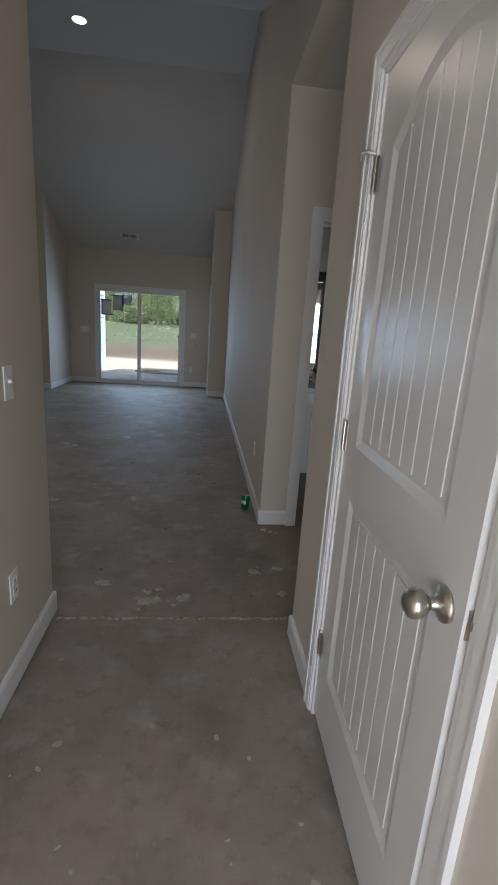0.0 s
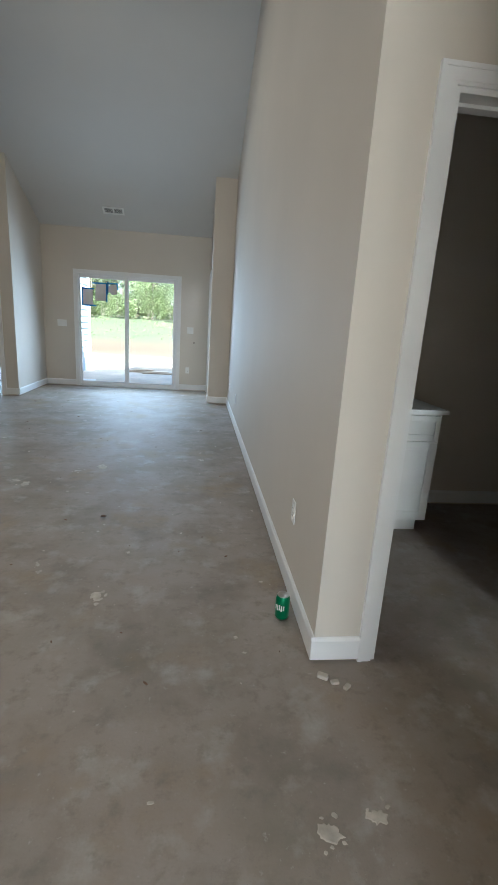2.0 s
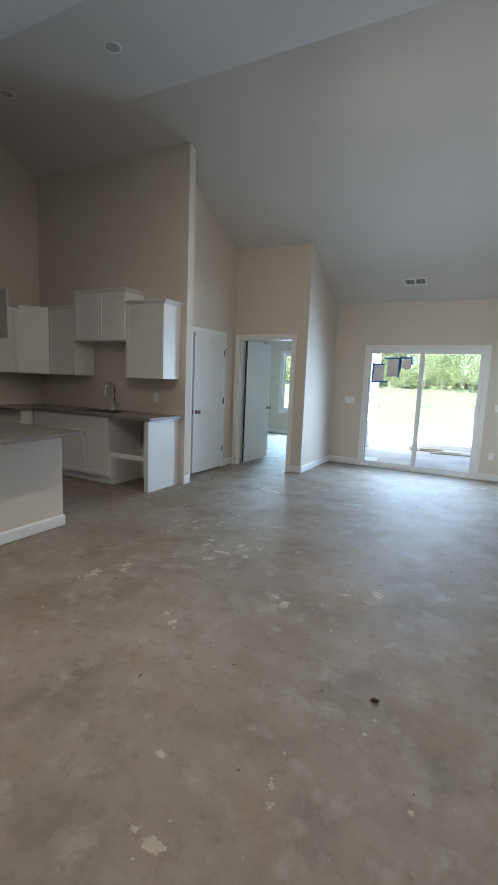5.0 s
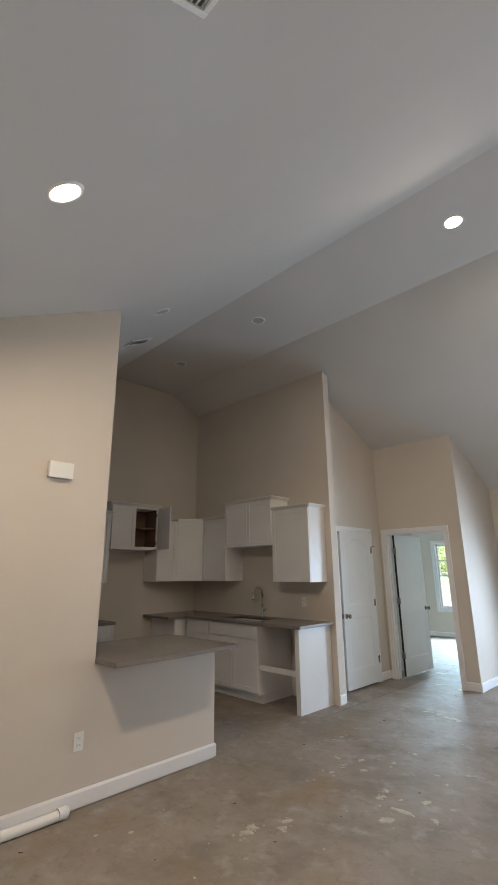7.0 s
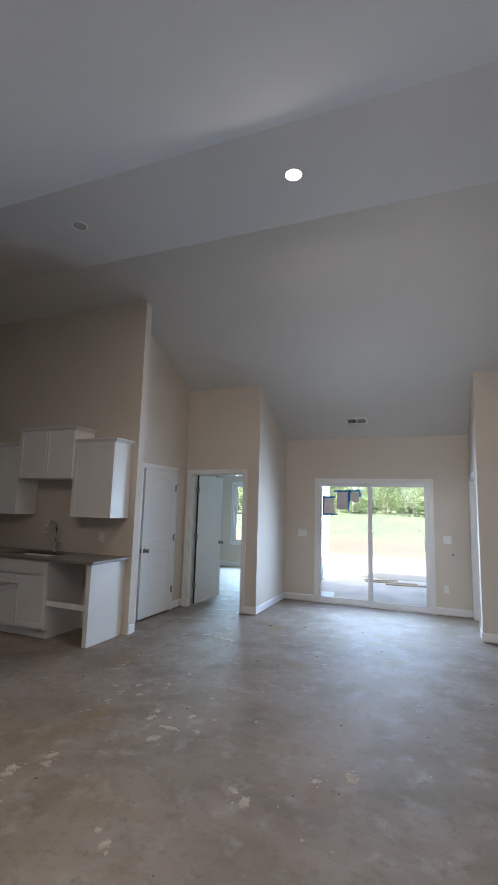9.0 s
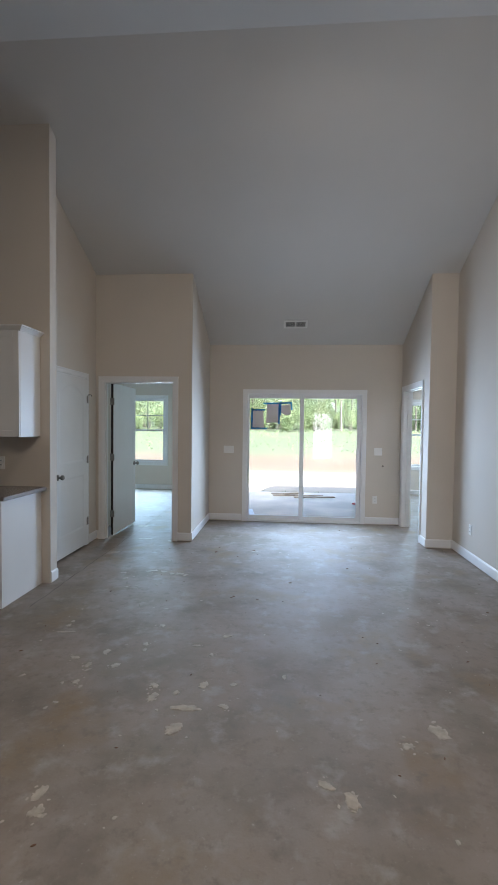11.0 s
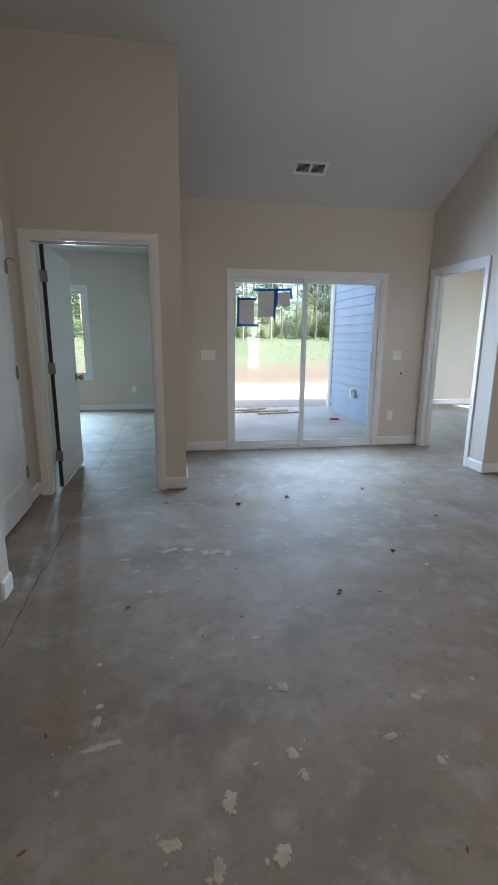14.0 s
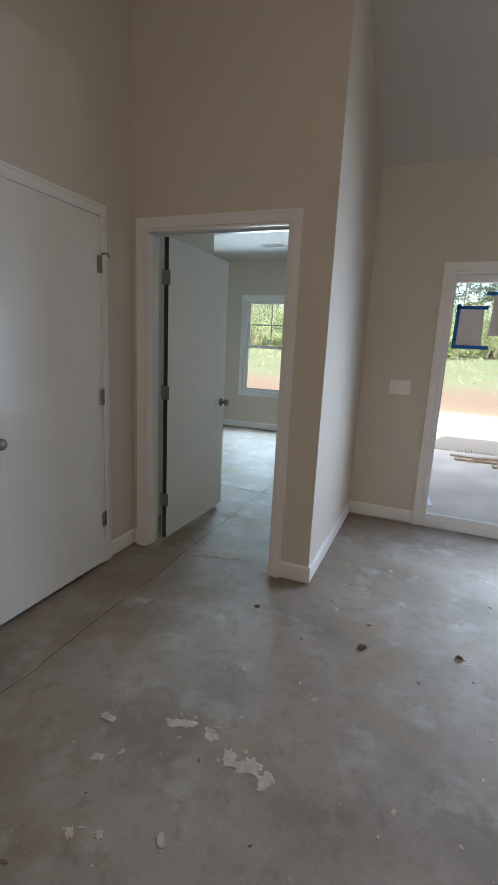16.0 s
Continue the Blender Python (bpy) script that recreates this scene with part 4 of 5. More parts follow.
outlet(HALL_R, 3.44, 0.42, "-x")
outlet(HALL_R, 8.35, 0.36, "-x")
outlet(HALL_R, 7.2, 0.36, "-x")
outlet(-0.18, FAR_Y, 0.38, "-y")
outlet(PEN_X, 3.94, 0.40, "+x")
outlet(HALL_L, 1.44, 0.40, "+x")
outlet(-3.55, 13.5, 0.38, "-y")
outlet(-4.20, SINK_Y, 1.12, "-y")
switch(HALL_L, 1.50, 1.13, "+x", 1)
switch(-2.44, FAR_Y, 1.12, "-y", 3)
switch(-0.145, FAR_Y, 1.12, "-y", 2)
tagged(mesh("cable_stub", lathe([(0, 0), (0.014, 0), (0.014, 0.003), (0.005, 0.006), (0.005, 0.02), (0, 0.021)], frame_on(-0.07, FAR_Y, 0.9, "-y"), 12), DARK_METAL), "small dark cable stub in the wall", "cable")
ch = thing("door_chime", frame_on(PEN_X, 3.62, 2.23, "+x"), "white plastic door chime box high on the wall", "door chime")
part("cover", cube(-0.09, 0.09, -0.06, 0.06, 0.0005, 0.045, bevel=0.006), PLASTIC, ch)
for k in range(5):
    part("slot", cube(-0.06 + 0.026 * k, -0.045 + 0.026 * k, -0.0605, -0.058, 0.014, 0.034), DARK_METAL, ch)
bh = thing("siding_outlet", frame_on(COL_X - 0.02, 12.3, 0.40, "-x"), "white weatherproof outlet cover on the siding", "outlet")
part("cover", cube(-0.06, 0.06, -0.075, 0.075, -0.02, 0.035, bevel=0.008), PLASTIC, bh)
part("lid", cube(-0.045, 0.045, -0.06, 0.06, 0.035, 0.055, bevel=0.008), PLASTIC, bh)


def ceil_frame(x, y):
    """A frame on the ceiling: w points down out of it."""
    s = (ceil_z(y + 0.01) - ceil_z(y - 0.01)) / 0.02
    v = Vector((0, 1, s)).normalized()
    u = Vector((1, 0, 0))
    w = u.cross(v) * -1
    return Matrix(((u.x, v.x, w.x, x), (u.y, v.y, w.y, y), (u.z, v.z, w.z, ceil_z(y)), (0, 0, 0, 1)))


def recessed_light(x, y, lit):
    c = thing("ceiling_light", ceil_frame(x, y), "round recessed ceiling light, %s" % ("switched on and warm" if lit else "switched off"), "ceiling light", "recessed lights")
    part("trim_ring", lathe([(0.066, 0.002), (0.070, 0.008), (0.082, 0.007), (0.088, 0.0)], None, 32), PLASTIC, c, "", True)
    part("diffuser", lathe([(0, 0.0045), (0.067, 0.0045)], None, 32), LAMP if lit else LENS, c)
    if lit:
        d = bpy.data.lights.new("led", "AREA")
        d.shape, d.size, d.energy, d.color, d.spread = "DISK", 0.13, 4.1, (1, 0.78, 0.56), radians(170)
        l = new("led", d)
        p = ceil_frame(x, y) @ Vector((0, 0, 0.016))
        l.matrix_world = look(p, ceil_frame(x, y) @ Vector((0, 0, 1)))
    return c


recessed_light(-2.09, 2.875, True)
recessed_light(-1.39, 5.92, True)
for x, y in ((-3.79, 4.54), (-3.73, 5.88), (-5.36, 5.94)):
    recessed_light(x, y, False)


def ceiling_vent(x, y, w, h, slats, label, cols=2):
    c = thing("ceiling_vent", ceil_frame(x, y), label, "vent")
    b = 0.03 if w < 0.5 else 0.022
    part("backing", cube(-w / 2 + 0.004, w / 2 - 0.004, -h / 2 + 0.004, h / 2 - 0.004, 0.001, 0.003), SLOT if w < 0.5 else FILTER, c)
    for b_ in ((-w / 2, -w / 2 + b, -h / 2, h / 2), (w / 2 - b, w / 2, -h / 2, h / 2), (-w / 2 + b, w / 2 - b, -h / 2, -h / 2 + b), (-w / 2 + b, w / 2 - b, h / 2 - b, h / 2)):
        part("frame", cube(*b_, 0.0, 0.012, bevel=0.003), PLASTIC, c)
    for k in range(1, cols):
        u = -w / 2 + w * k / cols
        part("mullion", cube(u - 0.012, u + 0.012, -h / 2 + b, h / 2 - b, 0.003, 0.011), PLASTIC, c)
    if w > 0.5:
        part("mullion", cube(-w / 2 + b, w / 2 - b, -0.012, 0.012, 0.0035, 0.0115), PLASTIC, c)
    bm = bmesh.new()
    sw = 0.006
    box(bm, -w / 2 + b, w / 2 - b, -0.0008, 0.0008, -sw, sw)
    bm.transform(Matrix.Rotation(radians(40 if w < 0.5 else 14), 4, "X"))
    first = part("slat", bm, PLASTIC, c)
    for k in range(slats):
        v = -h / 2 + b + (h - 2 * b) * (k + 0.5) / slats
        o = first if k == 0 else new("slat", first.data)
        o.parent = c
        o.location = (0, v, 0.006)
    return c


ceiling_vent(-1.44, 9.76, 0.34, 0.17, 8, "white louvred ceiling supply vent above the sliding door")
ceiling_vent(-0.74, 2.57, 0.76, 0.70, 30, "large white return air grille on the vaulted ceiling", 3)
ceiling_vent(-4.79, 4.88, 0.20, 0.30, 8, "small dark ceiling vent opening over the kitchen", 1)

bv = thing("ceiling_vent", pose(-4.43, 12.56, 2.709, 180, 0, 0), "small dark ceiling vent in the bedroom", "vent")
part("backing", cube(-0.13, 0.13, -0.06, 0.06, 0.001, 0.004), SLOT, bv)
for b_ in ((-0.15, -0.13, -0.08, 0.08), (0.13, 0.15, -0.08, 0.08), (-0.13, 0.13, -0.08, -0.06), (-0.13, 0.13, 0.06, 0.08)):
    part("frame", cube(*b_, 0.0, 0.01, bevel=0.003), PLASTIC, bv)
for k in range(5):
    part("slat", cube(-0.13, 0.13, -0.05 + 0.024 * k, -0.046 + 0.024 * k, 0.004, 0.009), PLASTIC, bv)

# ---- loose things ----
# soft drink can
sc = thing("drink_can", pose(0.435, 3.183, 0), "green aluminium soft drink can standing on the concrete", "can")
part("body", lathe([(0, 0.004), (0.022, 0.004), (0.025, 0.0), (0.033, 0.012), (0.033, 0.102), (0.027, 0.116)], None, 28), GREEN_CAN, sc, "", True)
part("rim", lathe([(0.027, 0.116), (0.0275, 0.12), (0.025, 0.121), (0.0235, 0.116), (0, 0.115)], None, 28), ALU, sc, "silver can lid", True)
part("tab", cube(-0.006, 0.006, -0.004, 0.016, 0.1155, 0.1175, bevel=0.0008), ALU, sc)
bm = bmesh.new()
for k in range(5):
    a = radians(200 + k * 17)
    mt = Matrix.Rotation(a, 4, "Z") @ Matrix.Translation((0.0332, 0, 0.066))
    b2 = cube(-0.0002, 0.0004, -0.003, 0.003, -0.012 - 0.004 * (k % 2), 0.011 + 0.006 * (k == 2))
    b2.transform(mt)
    tmp = bpy.data.meshes.new("tmp")
    b2.to_mesh(tmp)
    b2.free()
    bm.from_mesh(tmp)
    bpy.data.meshes.remove(tmp)
part("print_bars", bm, PLASTIC, sc, "white printed bars")
# capped pipe on the floor
pp = thing("pipe", pose(0, 0, 0), "pale plastic pipe with a white cap lying along the baseboard", "pipe")
part("tube", tube([(-3.585, 2.3, 0.031), (-3.58, 3.83, 0.031)], 0.03, 18), PLASTIC, pp)
part("cap", lathe([(0, -0.03), (0.036, -0.03), (0.036, 0.025), (0.03, 0.035), (0, 0.036)], Matrix.Translation((-3.58, 3.84, 0.036)) @ Matrix.Rotation(radians(-90), 4, "X"), 18), VINYL, pp, "white pipe cap")


def blob(bm, x, y, r, h=0.003, stretch=1.0, turn=0.0, n=13, rng=random):
    c = bm.verts.new((x, y, h))
    ph = rng.random() * 6.28
    ring, low = [], []
    for i in range(n):
        a = 6.28318 * i / n
        k = r * (0.62 + 0.5 * rng.random() + 0.18 * math.sin(2 * a + ph))
        dx, dy = k * math.cos(a) * stretch, k * math.sin(a)
        px, py = x + dx * math.cos(turn) - dy * math.sin(turn), y + dx * math.sin(turn) + dy * math.cos(turn)
        ring.append(bm.verts.new((x + (px - x) * 0.86, y + (py - y) * 0.86, h * 0.8)))
        low.append(bm.verts.new((px, py, 0.0004)))
    for i in range(n):
        j = (i + 1) % n
        bm.faces.new((c, ring[i], ring[j]))
        bm.faces.new((ring[i], low[i], low[j], ring[j]))


rng = random.Random(7)
SPOTS = [(-0.16, 1.96, 0.055, 1.2), (0.01, 1.98, 0.045, 0.8), (-0.42, 2.12, 0.04, 0.9), (0.55, 2.28, 0.03, 1.0), (0.40, 2.25, 0.035, 1.1), (0.53, 2.02, 0.028, 1), (-0.17, 2.03, 0.02, 1), (-0.12, 2.06, 0.02, 1),
         (-2.72, 5.96, 0.036, 0.7), (-2.28, 5.5, 0.048, 0.7), (-2.3, 5.61, 0.032, 0.9), (-2.16, 5.55, 0.024, 0.8), (-2.02, 5.64, 0.039, 0.8), (-1.85, 5.66, 0.017, 1.8), (-2.77, 5.79, 0.033, 0.7), (-2.89, 5.87, 0.025, 1.4), (-2.76, 5.6, 0.026, 1.0), (-3.15, 6.32, 0.025, 0.9), (-3.12, 6.21, 0.019, 3.9), (-2.48, 6.01, 0.025, 0.7), (-2.46, 6.38, 0.029, 1.0), (-1.96, 6.26, 0.025, 1.8), (-2.03, 5.99, 0.023, 0.8), (-2.15, 6.1, 0.02, 1.4), (-2.5, 6.09, 0.021, 1.4),
         (-2.91, 7.62, 0.032, 2.0), (-2.78, 7.62, 0.037, 0.9), (-2.68, 7.56, 0.037, 1.2), (-2.61, 7.56, 0.042, 1.4), (-2.54, 7.53, 0.036, 1.0), (-3.09, 7.38, 0.025, 0.8), (-3.03, 7.43, 0.014, 1.0), (-3.0, 7.15, 0.018, 1.0), (-2.92, 7.18, 0.015, 1.3), (-2.75, 7.24, 0.02, 1.0), (-3.17, 7.53, 0.027, 1.2), (-2.48, 7.95, 0.019, 1.0), (-1.92, 8.49, 0.031, 1.1), (-3.52, 8.25, 0.034, 1.6), (-2.81, 8.0, 0.019, 0.9),
         (-1.29, 4.89, 0.042, 1.1), (-0.8, 5.34, 0.06, 0.9), (-2.65, 4.61, 0.045, 0.9), (-2.54, 4.82, 0.042, 0.7), (-1.76, 4.34, 0.037, 0.8), (-2.08, 5.42, 0.033, 2.4), (-0.98, 5.23, 0.033, 0.9), (-0.43, 3.35, 0.04, 0.5), (-1.03, 3.27, 0.016, 1.5), (-0.8, 3.65, 0.019, 0.7), (-0.77, 3.58, 0.02, 0.6), (-1.22, 3.56, 0.021, 1.3), (-1.11, 3.29, 0.012, 1.8), (-0.35, 3.79, 0.012, 1.3), (-1.85, 4.4, 0.021, 1.5), (-1.39, 4.96, 0.026, 1.6), (-2.63, 4.55, 0.043, 0.9), (-2.51, 4.73, 0.038, 0.7), (-2.1, 5.25, 0.049, 1.0), (-1.88, 5.45, 0.028, 1.1), (-2.6, 5.8, 0.032, 1.0),
         (0.07, 5.64, 0.03, 1.2), (-0.44, 3.36, 0.04, 0.7), (-1.03, 3.28, 0.035, 1.2)]
bm = bmesh.new()
for x, y, r, s in SPOTS:
    blob(bm, x, y, r * 0.95, 0.0028, s, rng.uniform(-0.3, 0.3), 23, rng)
    for q in range(5):
        blob(bm, x + rng.gauss(0, r * 0.8 * s), y + rng.gauss(0, r * 0.9), r * rng.uniform(0.08, 0.3), rng.uniform(0.0012, 0.0024), rng.uniform(0.7, 1.6), rng.random() * 3, 9, rng)
for k in range(260):
    x, y = rng.uniform(-3.3, 0.45), rng.uniform(0.6, 10.0)
    blob(bm, x, y, rng.choice((0.004, 0.006, 0.008, 0.010, 0.014)), 0.002, rng.uniform(0.7, 1.8), rng.random() * 3, 8, rng)
tagged(mesh("plaster_splatter", bm, PLASTER), "dried joint compound splatters on the concrete floor", "plaster", kind="stuff")
bm = bmesh.new()
for k in range(90):
    x, y, a, l = rng.uniform(-3.4, 0.4), rng.uniform(1.0, 10.0), rng.random() * 6.28, rng.uniform(0.004, 0.013)
    m = Matrix.Translation((x, y, 0.003)) @ Matrix.Rotation(a, 4, "Z")
    prism(bm, [(-l, 0), (-l * 0.3, l * 0.4), (l * 0.6, l * 0.3), (l, -0.1 * l), (0, -l * 0.35)], m, 0.003)
tagged(mesh("floor_debris", bm, LEAFDRY), "scattered dry leaf bits and dirt crumbs on the floor", "debris", kind="stuff")


def dry_leaf(x, y, s, a):
    bm = bmesh.new()
    vs = {}
    for i in range(7):
        for j in (-1, 0, 1):
            u = i / 6
            wdt = math.sin(math.pi * u) * 0.45
            vs[i, j] = bm.verts.new((s * (u - 0.5), s * wdt * j, 0.003 + s * (0.35 * abs(j) * wdt + 0.25 * (u - 0.5) ** 2)))
    for i in range(6):
        for j in (-1, 0):
            bm.faces.new((vs[i, j], vs[i + 1, j], vs[i + 1, j + 1], vs[i, j + 1]))
    bmesh.ops.solidify(bm, geom=list(bm.faces), thickness=0.001)
    ob = mesh("dry_leaf", bm, LEAFDRY)
    ob.matrix_world = pose(x, y, 0.0015, 0, 0, a)
    return tagged(ob, "curled brown dry leaf on the concrete floor", "leaf", "dry leaves on the floor")


for x, y, s, a in ((-0.58, 4.27, 0.045, 30), (-2.93, 8.47, 0.04, 100), (-2.35, 8.37, 0.05, 60), (-1.92, 8.49, 0.04, 10), (-1.5, 7.4, 0.04, 70), (-2.0, 7.0, 0.03, 140), (-0.9, 7.9, 0.035, 20), (-1.2, 8.6, 0.04, 80)):
    dry_leaf(x, y, s, a)
for k, (x, y, r) in enumerate(((0.53, 2.80, 0.022), (0.57, 2.77, 0.016), (0.61, 2.745, 0.016))):
    bm = cube(-r, r, -r * 0.6, r * 0.6, 0, r * 0.8, bevel=r * 0.25)
    ob = mesh("plaster_chunk", bm, PLASTER)
    ob.matrix_world = pose(x, y, 0.001, 0, 0, 35 * k - 30)
    tagged(ob, "small white chunk of broken drywall plaster", "plaster chunk", "plaster chunks by the wall end")


def ragged_line(name, p0, p1, width, n, mat, label, h=0.004):
    bm = bmesh.new()
    a, b = Vector(p0), Vector(p1)
    d = (b - a).normalized()
    nrm = Vector((-d.y, d.x))
    prev = None
    for i in range(n + 1):
        c = a + (b - a) * i / n + nrm * (noise.noise(Vector((i * 0.23, 3.1, 0))) * 0.02)
        w = width * (0.25 + abs(noise.noise(Vector((i * 0.41, 7.7, 0)))) * 1.6)
        row = [bm.verts.new((c.x - nrm.x * w, c.y - nrm.y * w, 0.0006)), bm.verts.new((c.x, c.y, h * (0.4 + rng.random()))), bm.verts.new((c.x + nrm.x * w, c.y + nrm.y * w, 0.0006))]
        if prev:
            for k in (0, 1):
                bm.faces.new((prev[k], row[k], row[k + 1], prev[k + 1]))
        prev = row
    return tagged(mesh(name, bm, mat), label, "floor crack", kind="structure")


CRACK = material("crumbled_joint", (0.36, 0.30, 0.235), 0.95, scale=60.0, spread=0.6, grain=0.6, grain_scale=150)
DARKJOINT = material("dark_saw_cut", (0.14, 0.12, 0.10), 0.95, scale=20.0, spread=0.3)
ragged_line("floor_joint", (HALL_L - 0.3, 1.815), (1.3, 1.80), 0.010, 170, CRACK, "crumbling control joint across the hall floor", 0.009)
ragged_line("floor_joint", (-3.62, 6.6), (-3.60, 13.3), 0.004, 160, DARKJOINT, "dark saw-cut joint in the slab", 0.002)
ragged_line("floor_joint", (-5.0, 10.35), (-2.9, 10.35), 0.004, 50, DARKJOINT, "dark saw-cut joint in the bedroom slab", 0.002)
bm = bmesh.new()
for x, y, r, s in ((-3.35, 8.93, 0.03, 5.0), (-3.0, 8.84, 0.035, 2.2), (-3.62, 9.65, 0.06, 1.5), (-3.5, 8.88, 0.02, 4)):
    blob(bm, x, y, r, 0.002, s, 0.2, 17, rng)
tagged(mesh("paint_overspray", bm, PLASTER), "white paint overspray patches in the bedroom doorway", "paint", kind="stuff")

# ---- patio and yard ----
tagged(mesh("patio_slab", cube(PIER_X - 0.1, COL_X + 0.3, FAR_Y + T + 0.001, 13.9, -0.2, -0.055, bevel=0.008), PATIO), "shaded concrete patio slab outside the sliding door", "patio", kind="structure")
for y0, y1 in ((13.9, 14.15),):
    bm = bmesh.new()
    for k in range(2600):
        x, y, a, h = rng.uniform(-4.2, 1.6), rng.uniform(13.92, 14.25), rng.random() * 6.28, rng.uniform(0.06, 0.17)
        v = [bm.verts.new((x + 0.006 * math.cos(a), y + 0.006 * math.sin(a), -0.21)), bm.verts.new((x - 0.006 * math.cos(a), y - 0.006 * math.sin(a), -0.21)), bm.verts.new((x + rng.uniform(-0.03, 0.03), y + rng.uniform(-0.03, 0.03), -0.2 + h))]
        bm.faces.new(v)
    tagged(mesh("weeds", bm, SPRING), "strip of weeds along the patio edge", "grass", kind="stuff")


def siding(name, x, s, y0, y1):
    """Lap siding on a wall that faces x; s: the way it faces."""
    w = thing(name, pose(0, 0, 0), "blue-grey lap siding on the porch wall", "siding", kind="structure")
    first = None
    for k in range(19):
        z = -0.05 + k * 0.145
        if first is None:
            bm = prism(bmesh.new(), [(0, 0), (s * 0.034, 0), (s * 0.034, 0.008), (s * 0.006, 0.16), (0, 0.16)], Matrix(((1, 0, 0, 0), (0, 0, 1, y0), (0, 1, 0, 0), (0, 0, 0, 1))), y1 - y0)
            first = o = part("board", bm, SIDING, w)
        else:
            o = new("board", first.data)
            o.parent = w
        o.location = (x, 0, z)
    part("corner_trim", cube(x, x + s * 0.04, y1, y1 + 0.09, -0.05, 2.72, bevel=0.004), TRIM, w, "white corner trim")
    part("base_trim", cube(x, x + s * 0.012, y0, y1, -0.054, 0.02), SIDING, w)
    return w


siding("siding_right", COL_X + 0.04, -1, FAR_Y + T + 0.01, 13.62)
siding("siding_left", PIER_X, 1, FAR_Y + T + 0.01, 13.62)
# scrap boards and a red scrap on the slab
for x, y, a, l, dz in ((-1.25, 13.3, 4, 1.1, 0), (-1.5, 13.45, -12, 0.7, 0), (-0.9, 13.1, 9, 0.9, 0), (-1.35, 13.38, 25, 0.5, 0.032)):
    ob = mesh("scrap_board", cube(-l / 2, l / 2, -0.045, 0.045, 0, 0.03, bevel=0.003), LUMBER)
    ob.matrix_world = pose(x, y, -0.054 + dz, 0, 0, a)
    tagged(ob, "weathered scrap lumber board lying on the patio slab", "board", "scrap boards on the patio")
ob = mesh("foam_sheet", cube(-0.2, 0.2, -0.3, 0.3, 0, 0.012, bevel=0.004), VINYL)
ob.matrix_world = pose(-2.3, 11.2, -0.054, 0, 0, 8)
tagged(ob, "pale board offcut lying on the patio slab", "board")
ob = mesh("plastic_scrap", cube(-0.08, 0.08, -0.045, 0.045, 0, 0.03, bevel=0.012), RED)
ob.matrix_world = pose(-0.12, 12.35, -0.054, 0, 0, -20)
tagged(ob, "small red plastic scrap on the patio slab", "scrap")


# ---- trees ----
def ground_z(y):
    return -0.2 + min(max(0.0, y - 29), 28) * 0.05


def leaves(bm, c, r, n, size, rnd):
    for _ in range(n):
        p = Vector(c) + Vector((rnd.gauss(0, r), rnd.gauss(0, r), rnd.gauss(0, r * 0.6)))
        q = Vector((rnd.gauss(0, 1), rnd.gauss(0, 1), rnd.gauss(0, 1))).normalized()
        o = q.orthogonal().normalized() * size * rnd.uniform(0.5, 1.2)
        q = q * size * rnd.uniform(0.6, 1.5)
        bm.faces.new([bm.verts.new(p - o * 0.6), bm.verts.new(p + q), bm.verts.new(p + o * 0.6), bm.verts.new(p - q * 0.5)])


def pine(seed):
    rnd = random.Random(seed)
    h = rnd.uniform(15, 20)
    t = thing("pine_tree", pose(0, 0, 0), "tall slender pine tree with bare lower trunk at the wood's edge", "tree", "pines behind the yard")
    bend = rnd.uniform(-0.4, 0.4)
    bm = bmesh.new()
    rings = []
    for i in range(9):
        u = i / 8
        r = 0.12 * (1 - 0.85 * u) * rnd.uniform(0.93, 1.07)
        cx = bend * u * u
        rings.append([bm.verts.new((cx + r * math.cos(k * 1.0472), r * math.sin(k * 1.0472), h * u)) for k in range(6)])
    for a, c in zip(rings, rings[1:]):
        for k in range(6):
            bm.faces.new((a[k], a[(k + 1) % 6], c[(k + 1) % 6], c[k]))
    bl = bmesh.new()
    for i in range(44):
        u = rnd.uniform(0.2, 0.98)
        a, l = rnd.random() * 6.28, (1.15 - u) * rnd.uniform(1.5, 3.2)
        p0 = Vector((bend * u * u, 0, h * u))
        p1 = p0 + Vector((math.cos(a) * l, math.sin(a) * l, l * rnd.uniform(-0.1, 0.5)))
        d = Vector((0, 0, 0.03))
        sd = (p1 - p0).cross(d).normalized() * 0.025
        bm.faces.new([bm.verts.new(p0 - sd), bm.verts.new(p0 + sd), bm.verts.new(p1)])
        bm.faces.new([bm.verts.new(p0 - d), bm.verts.new(p0 + d), bm.verts.new(p1)])
        for f in (0.55, 0.8, 1.0):
            leaves(bl, p0.lerp(p1, f), 0.28, 16, 0.14, rnd)
    part("trunk", bm, BARK, t, "brown scaly trunk")
    part("crown", bl, NEEDLE, t)
    return t


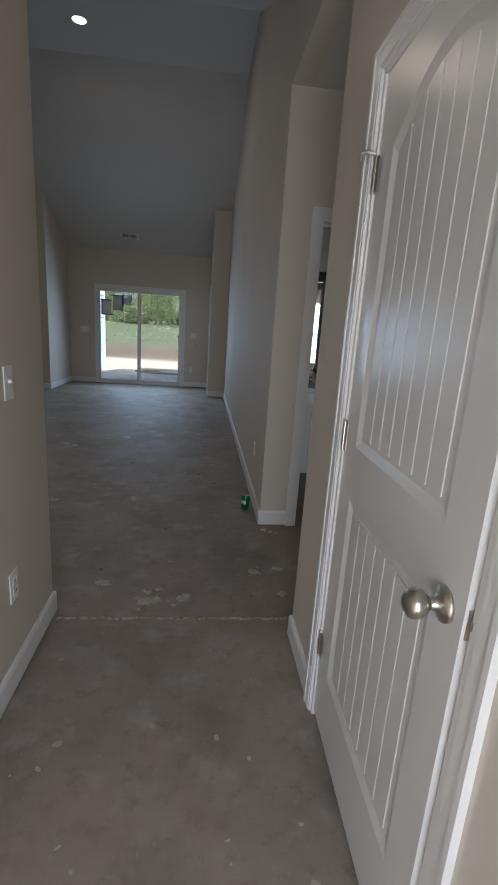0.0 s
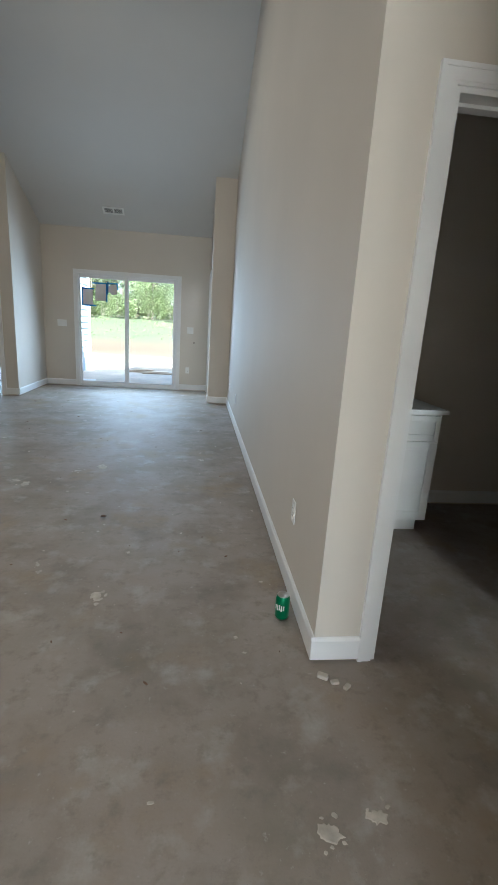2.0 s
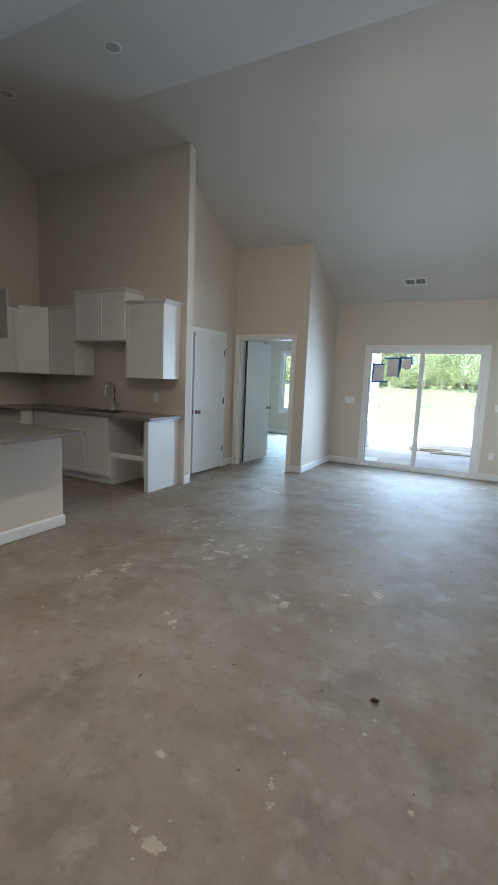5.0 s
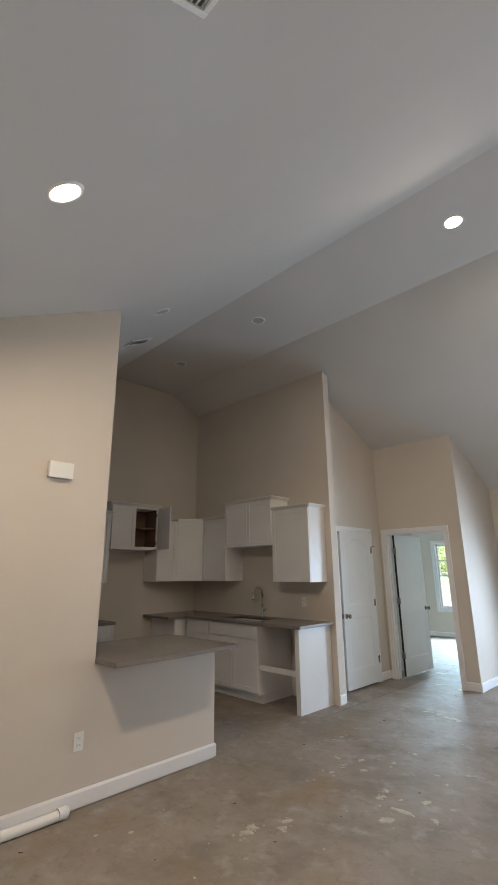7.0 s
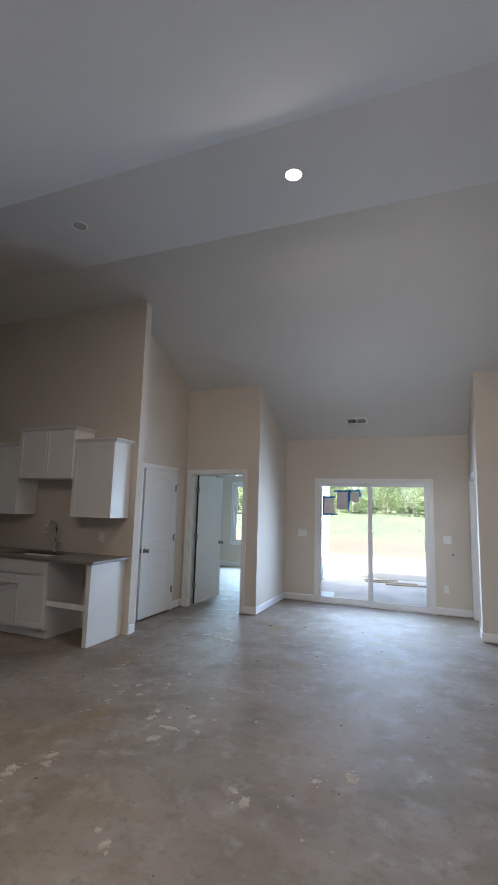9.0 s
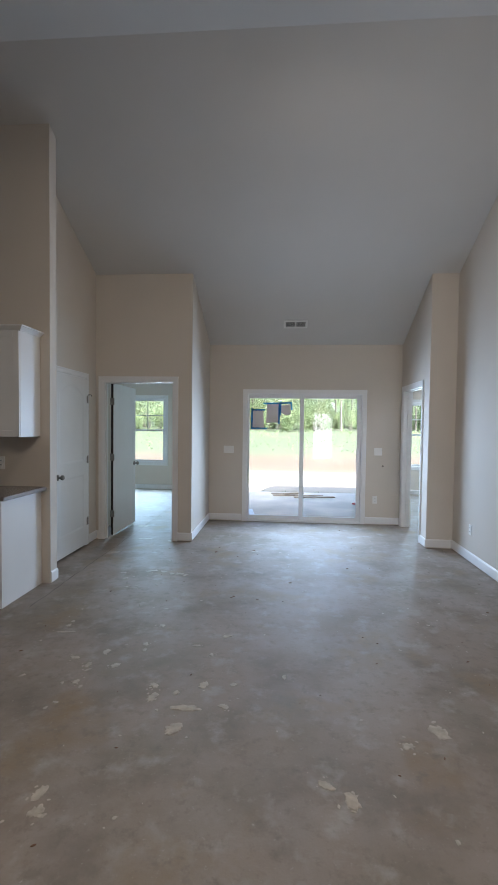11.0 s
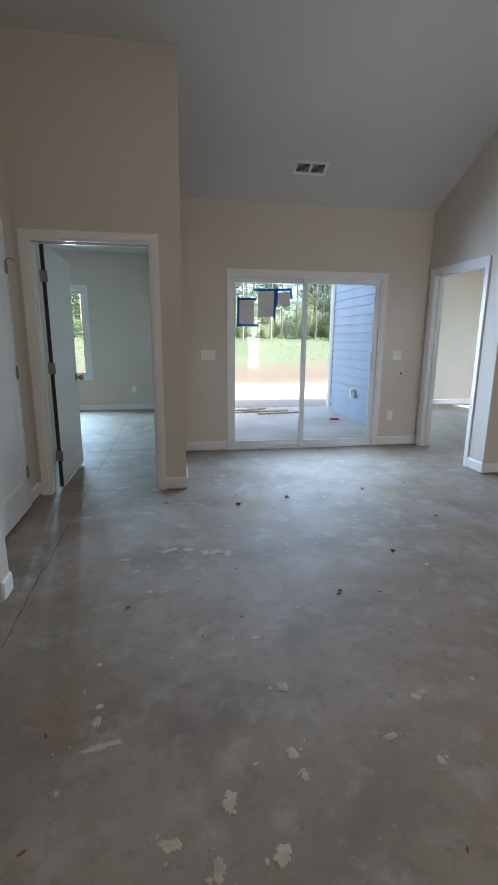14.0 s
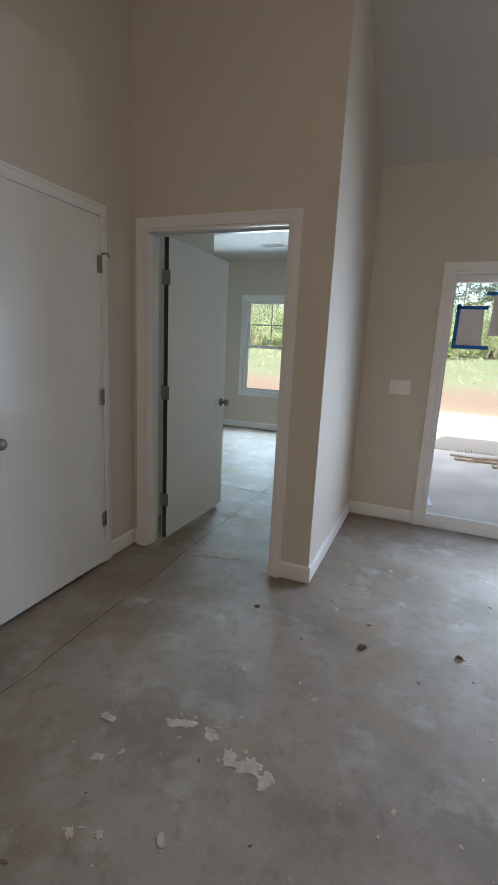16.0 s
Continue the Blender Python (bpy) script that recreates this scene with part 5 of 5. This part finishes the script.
def shrub(seed, h):
    rnd = random.Random(seed)
    t = thing("young_tree", pose(0, 0, 0), "bright spring-green young tree at the wood's edge", "tree", "young trees behind the yard")
    bm, bl = bmesh.new(), bmesh.new()
    for i in range(7):
        a, l = rnd.random() * 6.28, rnd.uniform(0.1, 0.35) * h
        p0, p1 = Vector((0, 0, 0)), Vector((math.cos(a) * l, math.sin(a) * l, h * rnd.uniform(0.55, 0.95)))
        sd = Vector((-math.sin(a), math.cos(a), 0)) * 0.03
        up = Vector((math.cos(a), math.sin(a), 0)) * 0.03
        bm.faces.new([bm.verts.new(p0 - sd), bm.verts.new(p0 + sd), bm.verts.new(p1)])
        bm.faces.new([bm.verts.new(p0 - up), bm.verts.new(p0 + up), bm.verts.new(p1)])
        for f in (0.3, 0.5, 0.7, 0.85, 1.0):
            leaves(bl, p0.lerp(p1, f), 0.11 * h, 34, 0.10, rnd)
    part("trunk", bm, BARK, t)
    part("crown", bl, SPRING, t)
    return t


pines = [pine(s) for s in range(5)]
shrubs = [shrub(s + 50, h) for s, h in enumerate((2.2, 3.2, 4.4, 1.7, 5.4))]
rnd = random.Random(3)
for k in range(125):
    y = rnd.uniform(54, 78)
    x = rnd.uniform(-0.62, 0.62) * y
    m = pose(x, y, ground_z(y) - 0.1, 0, 0, rnd.uniform(0, 360))
    if k < 5:
        pines[k].matrix_world = m
    else:
        copy_thing(pines[k % 5], m)
for k in range(230):
    y = rnd.uniform(51, 70)
    x = rnd.uniform(-0.62, 0.62) * y
    m = pose(x, y, ground_z(y) - 0.1, 0, 0, rnd.uniform(0, 360))
    if k < 5:
        shrubs[k].matrix_world = m
    else:
        copy_thing(shrubs[k % 5], m)
bm = bmesh.new()
for k in range(1300):
    x, y = rnd.uniform(-34, 34), rnd.uniform(30, 50)
    leaves(bm, (x, y, ground_z(y) + 0.15), 0.12, 3, 0.09, rnd)
for k in range(60):
    x, y, h = rnd.uniform(-30, 30), rnd.uniform(43, 51), rnd.uniform(0.4, 0.9)
    leaves(bm, (x, y, ground_z(y) + h * 0.6), h * 0.22, 26, 0.08, rnd)
tagged(mesh("grass_tufts", bm, SPRING), "tufts of young grass across the yard", "grass", kind="stuff")
bm = bmesh.new()
for k in range(1100):
    x, y, z = rnd.uniform(-70, 70), rnd.uniform(82, 92), 7.5 * rnd.random() ** 1.3
    leaves(bm, (x, y, z), 1.2, 14, 0.45, rnd)
tagged(mesh("far_woods", bm, SPRING), "dense far woods behind the pines", "woods", kind="stuff")
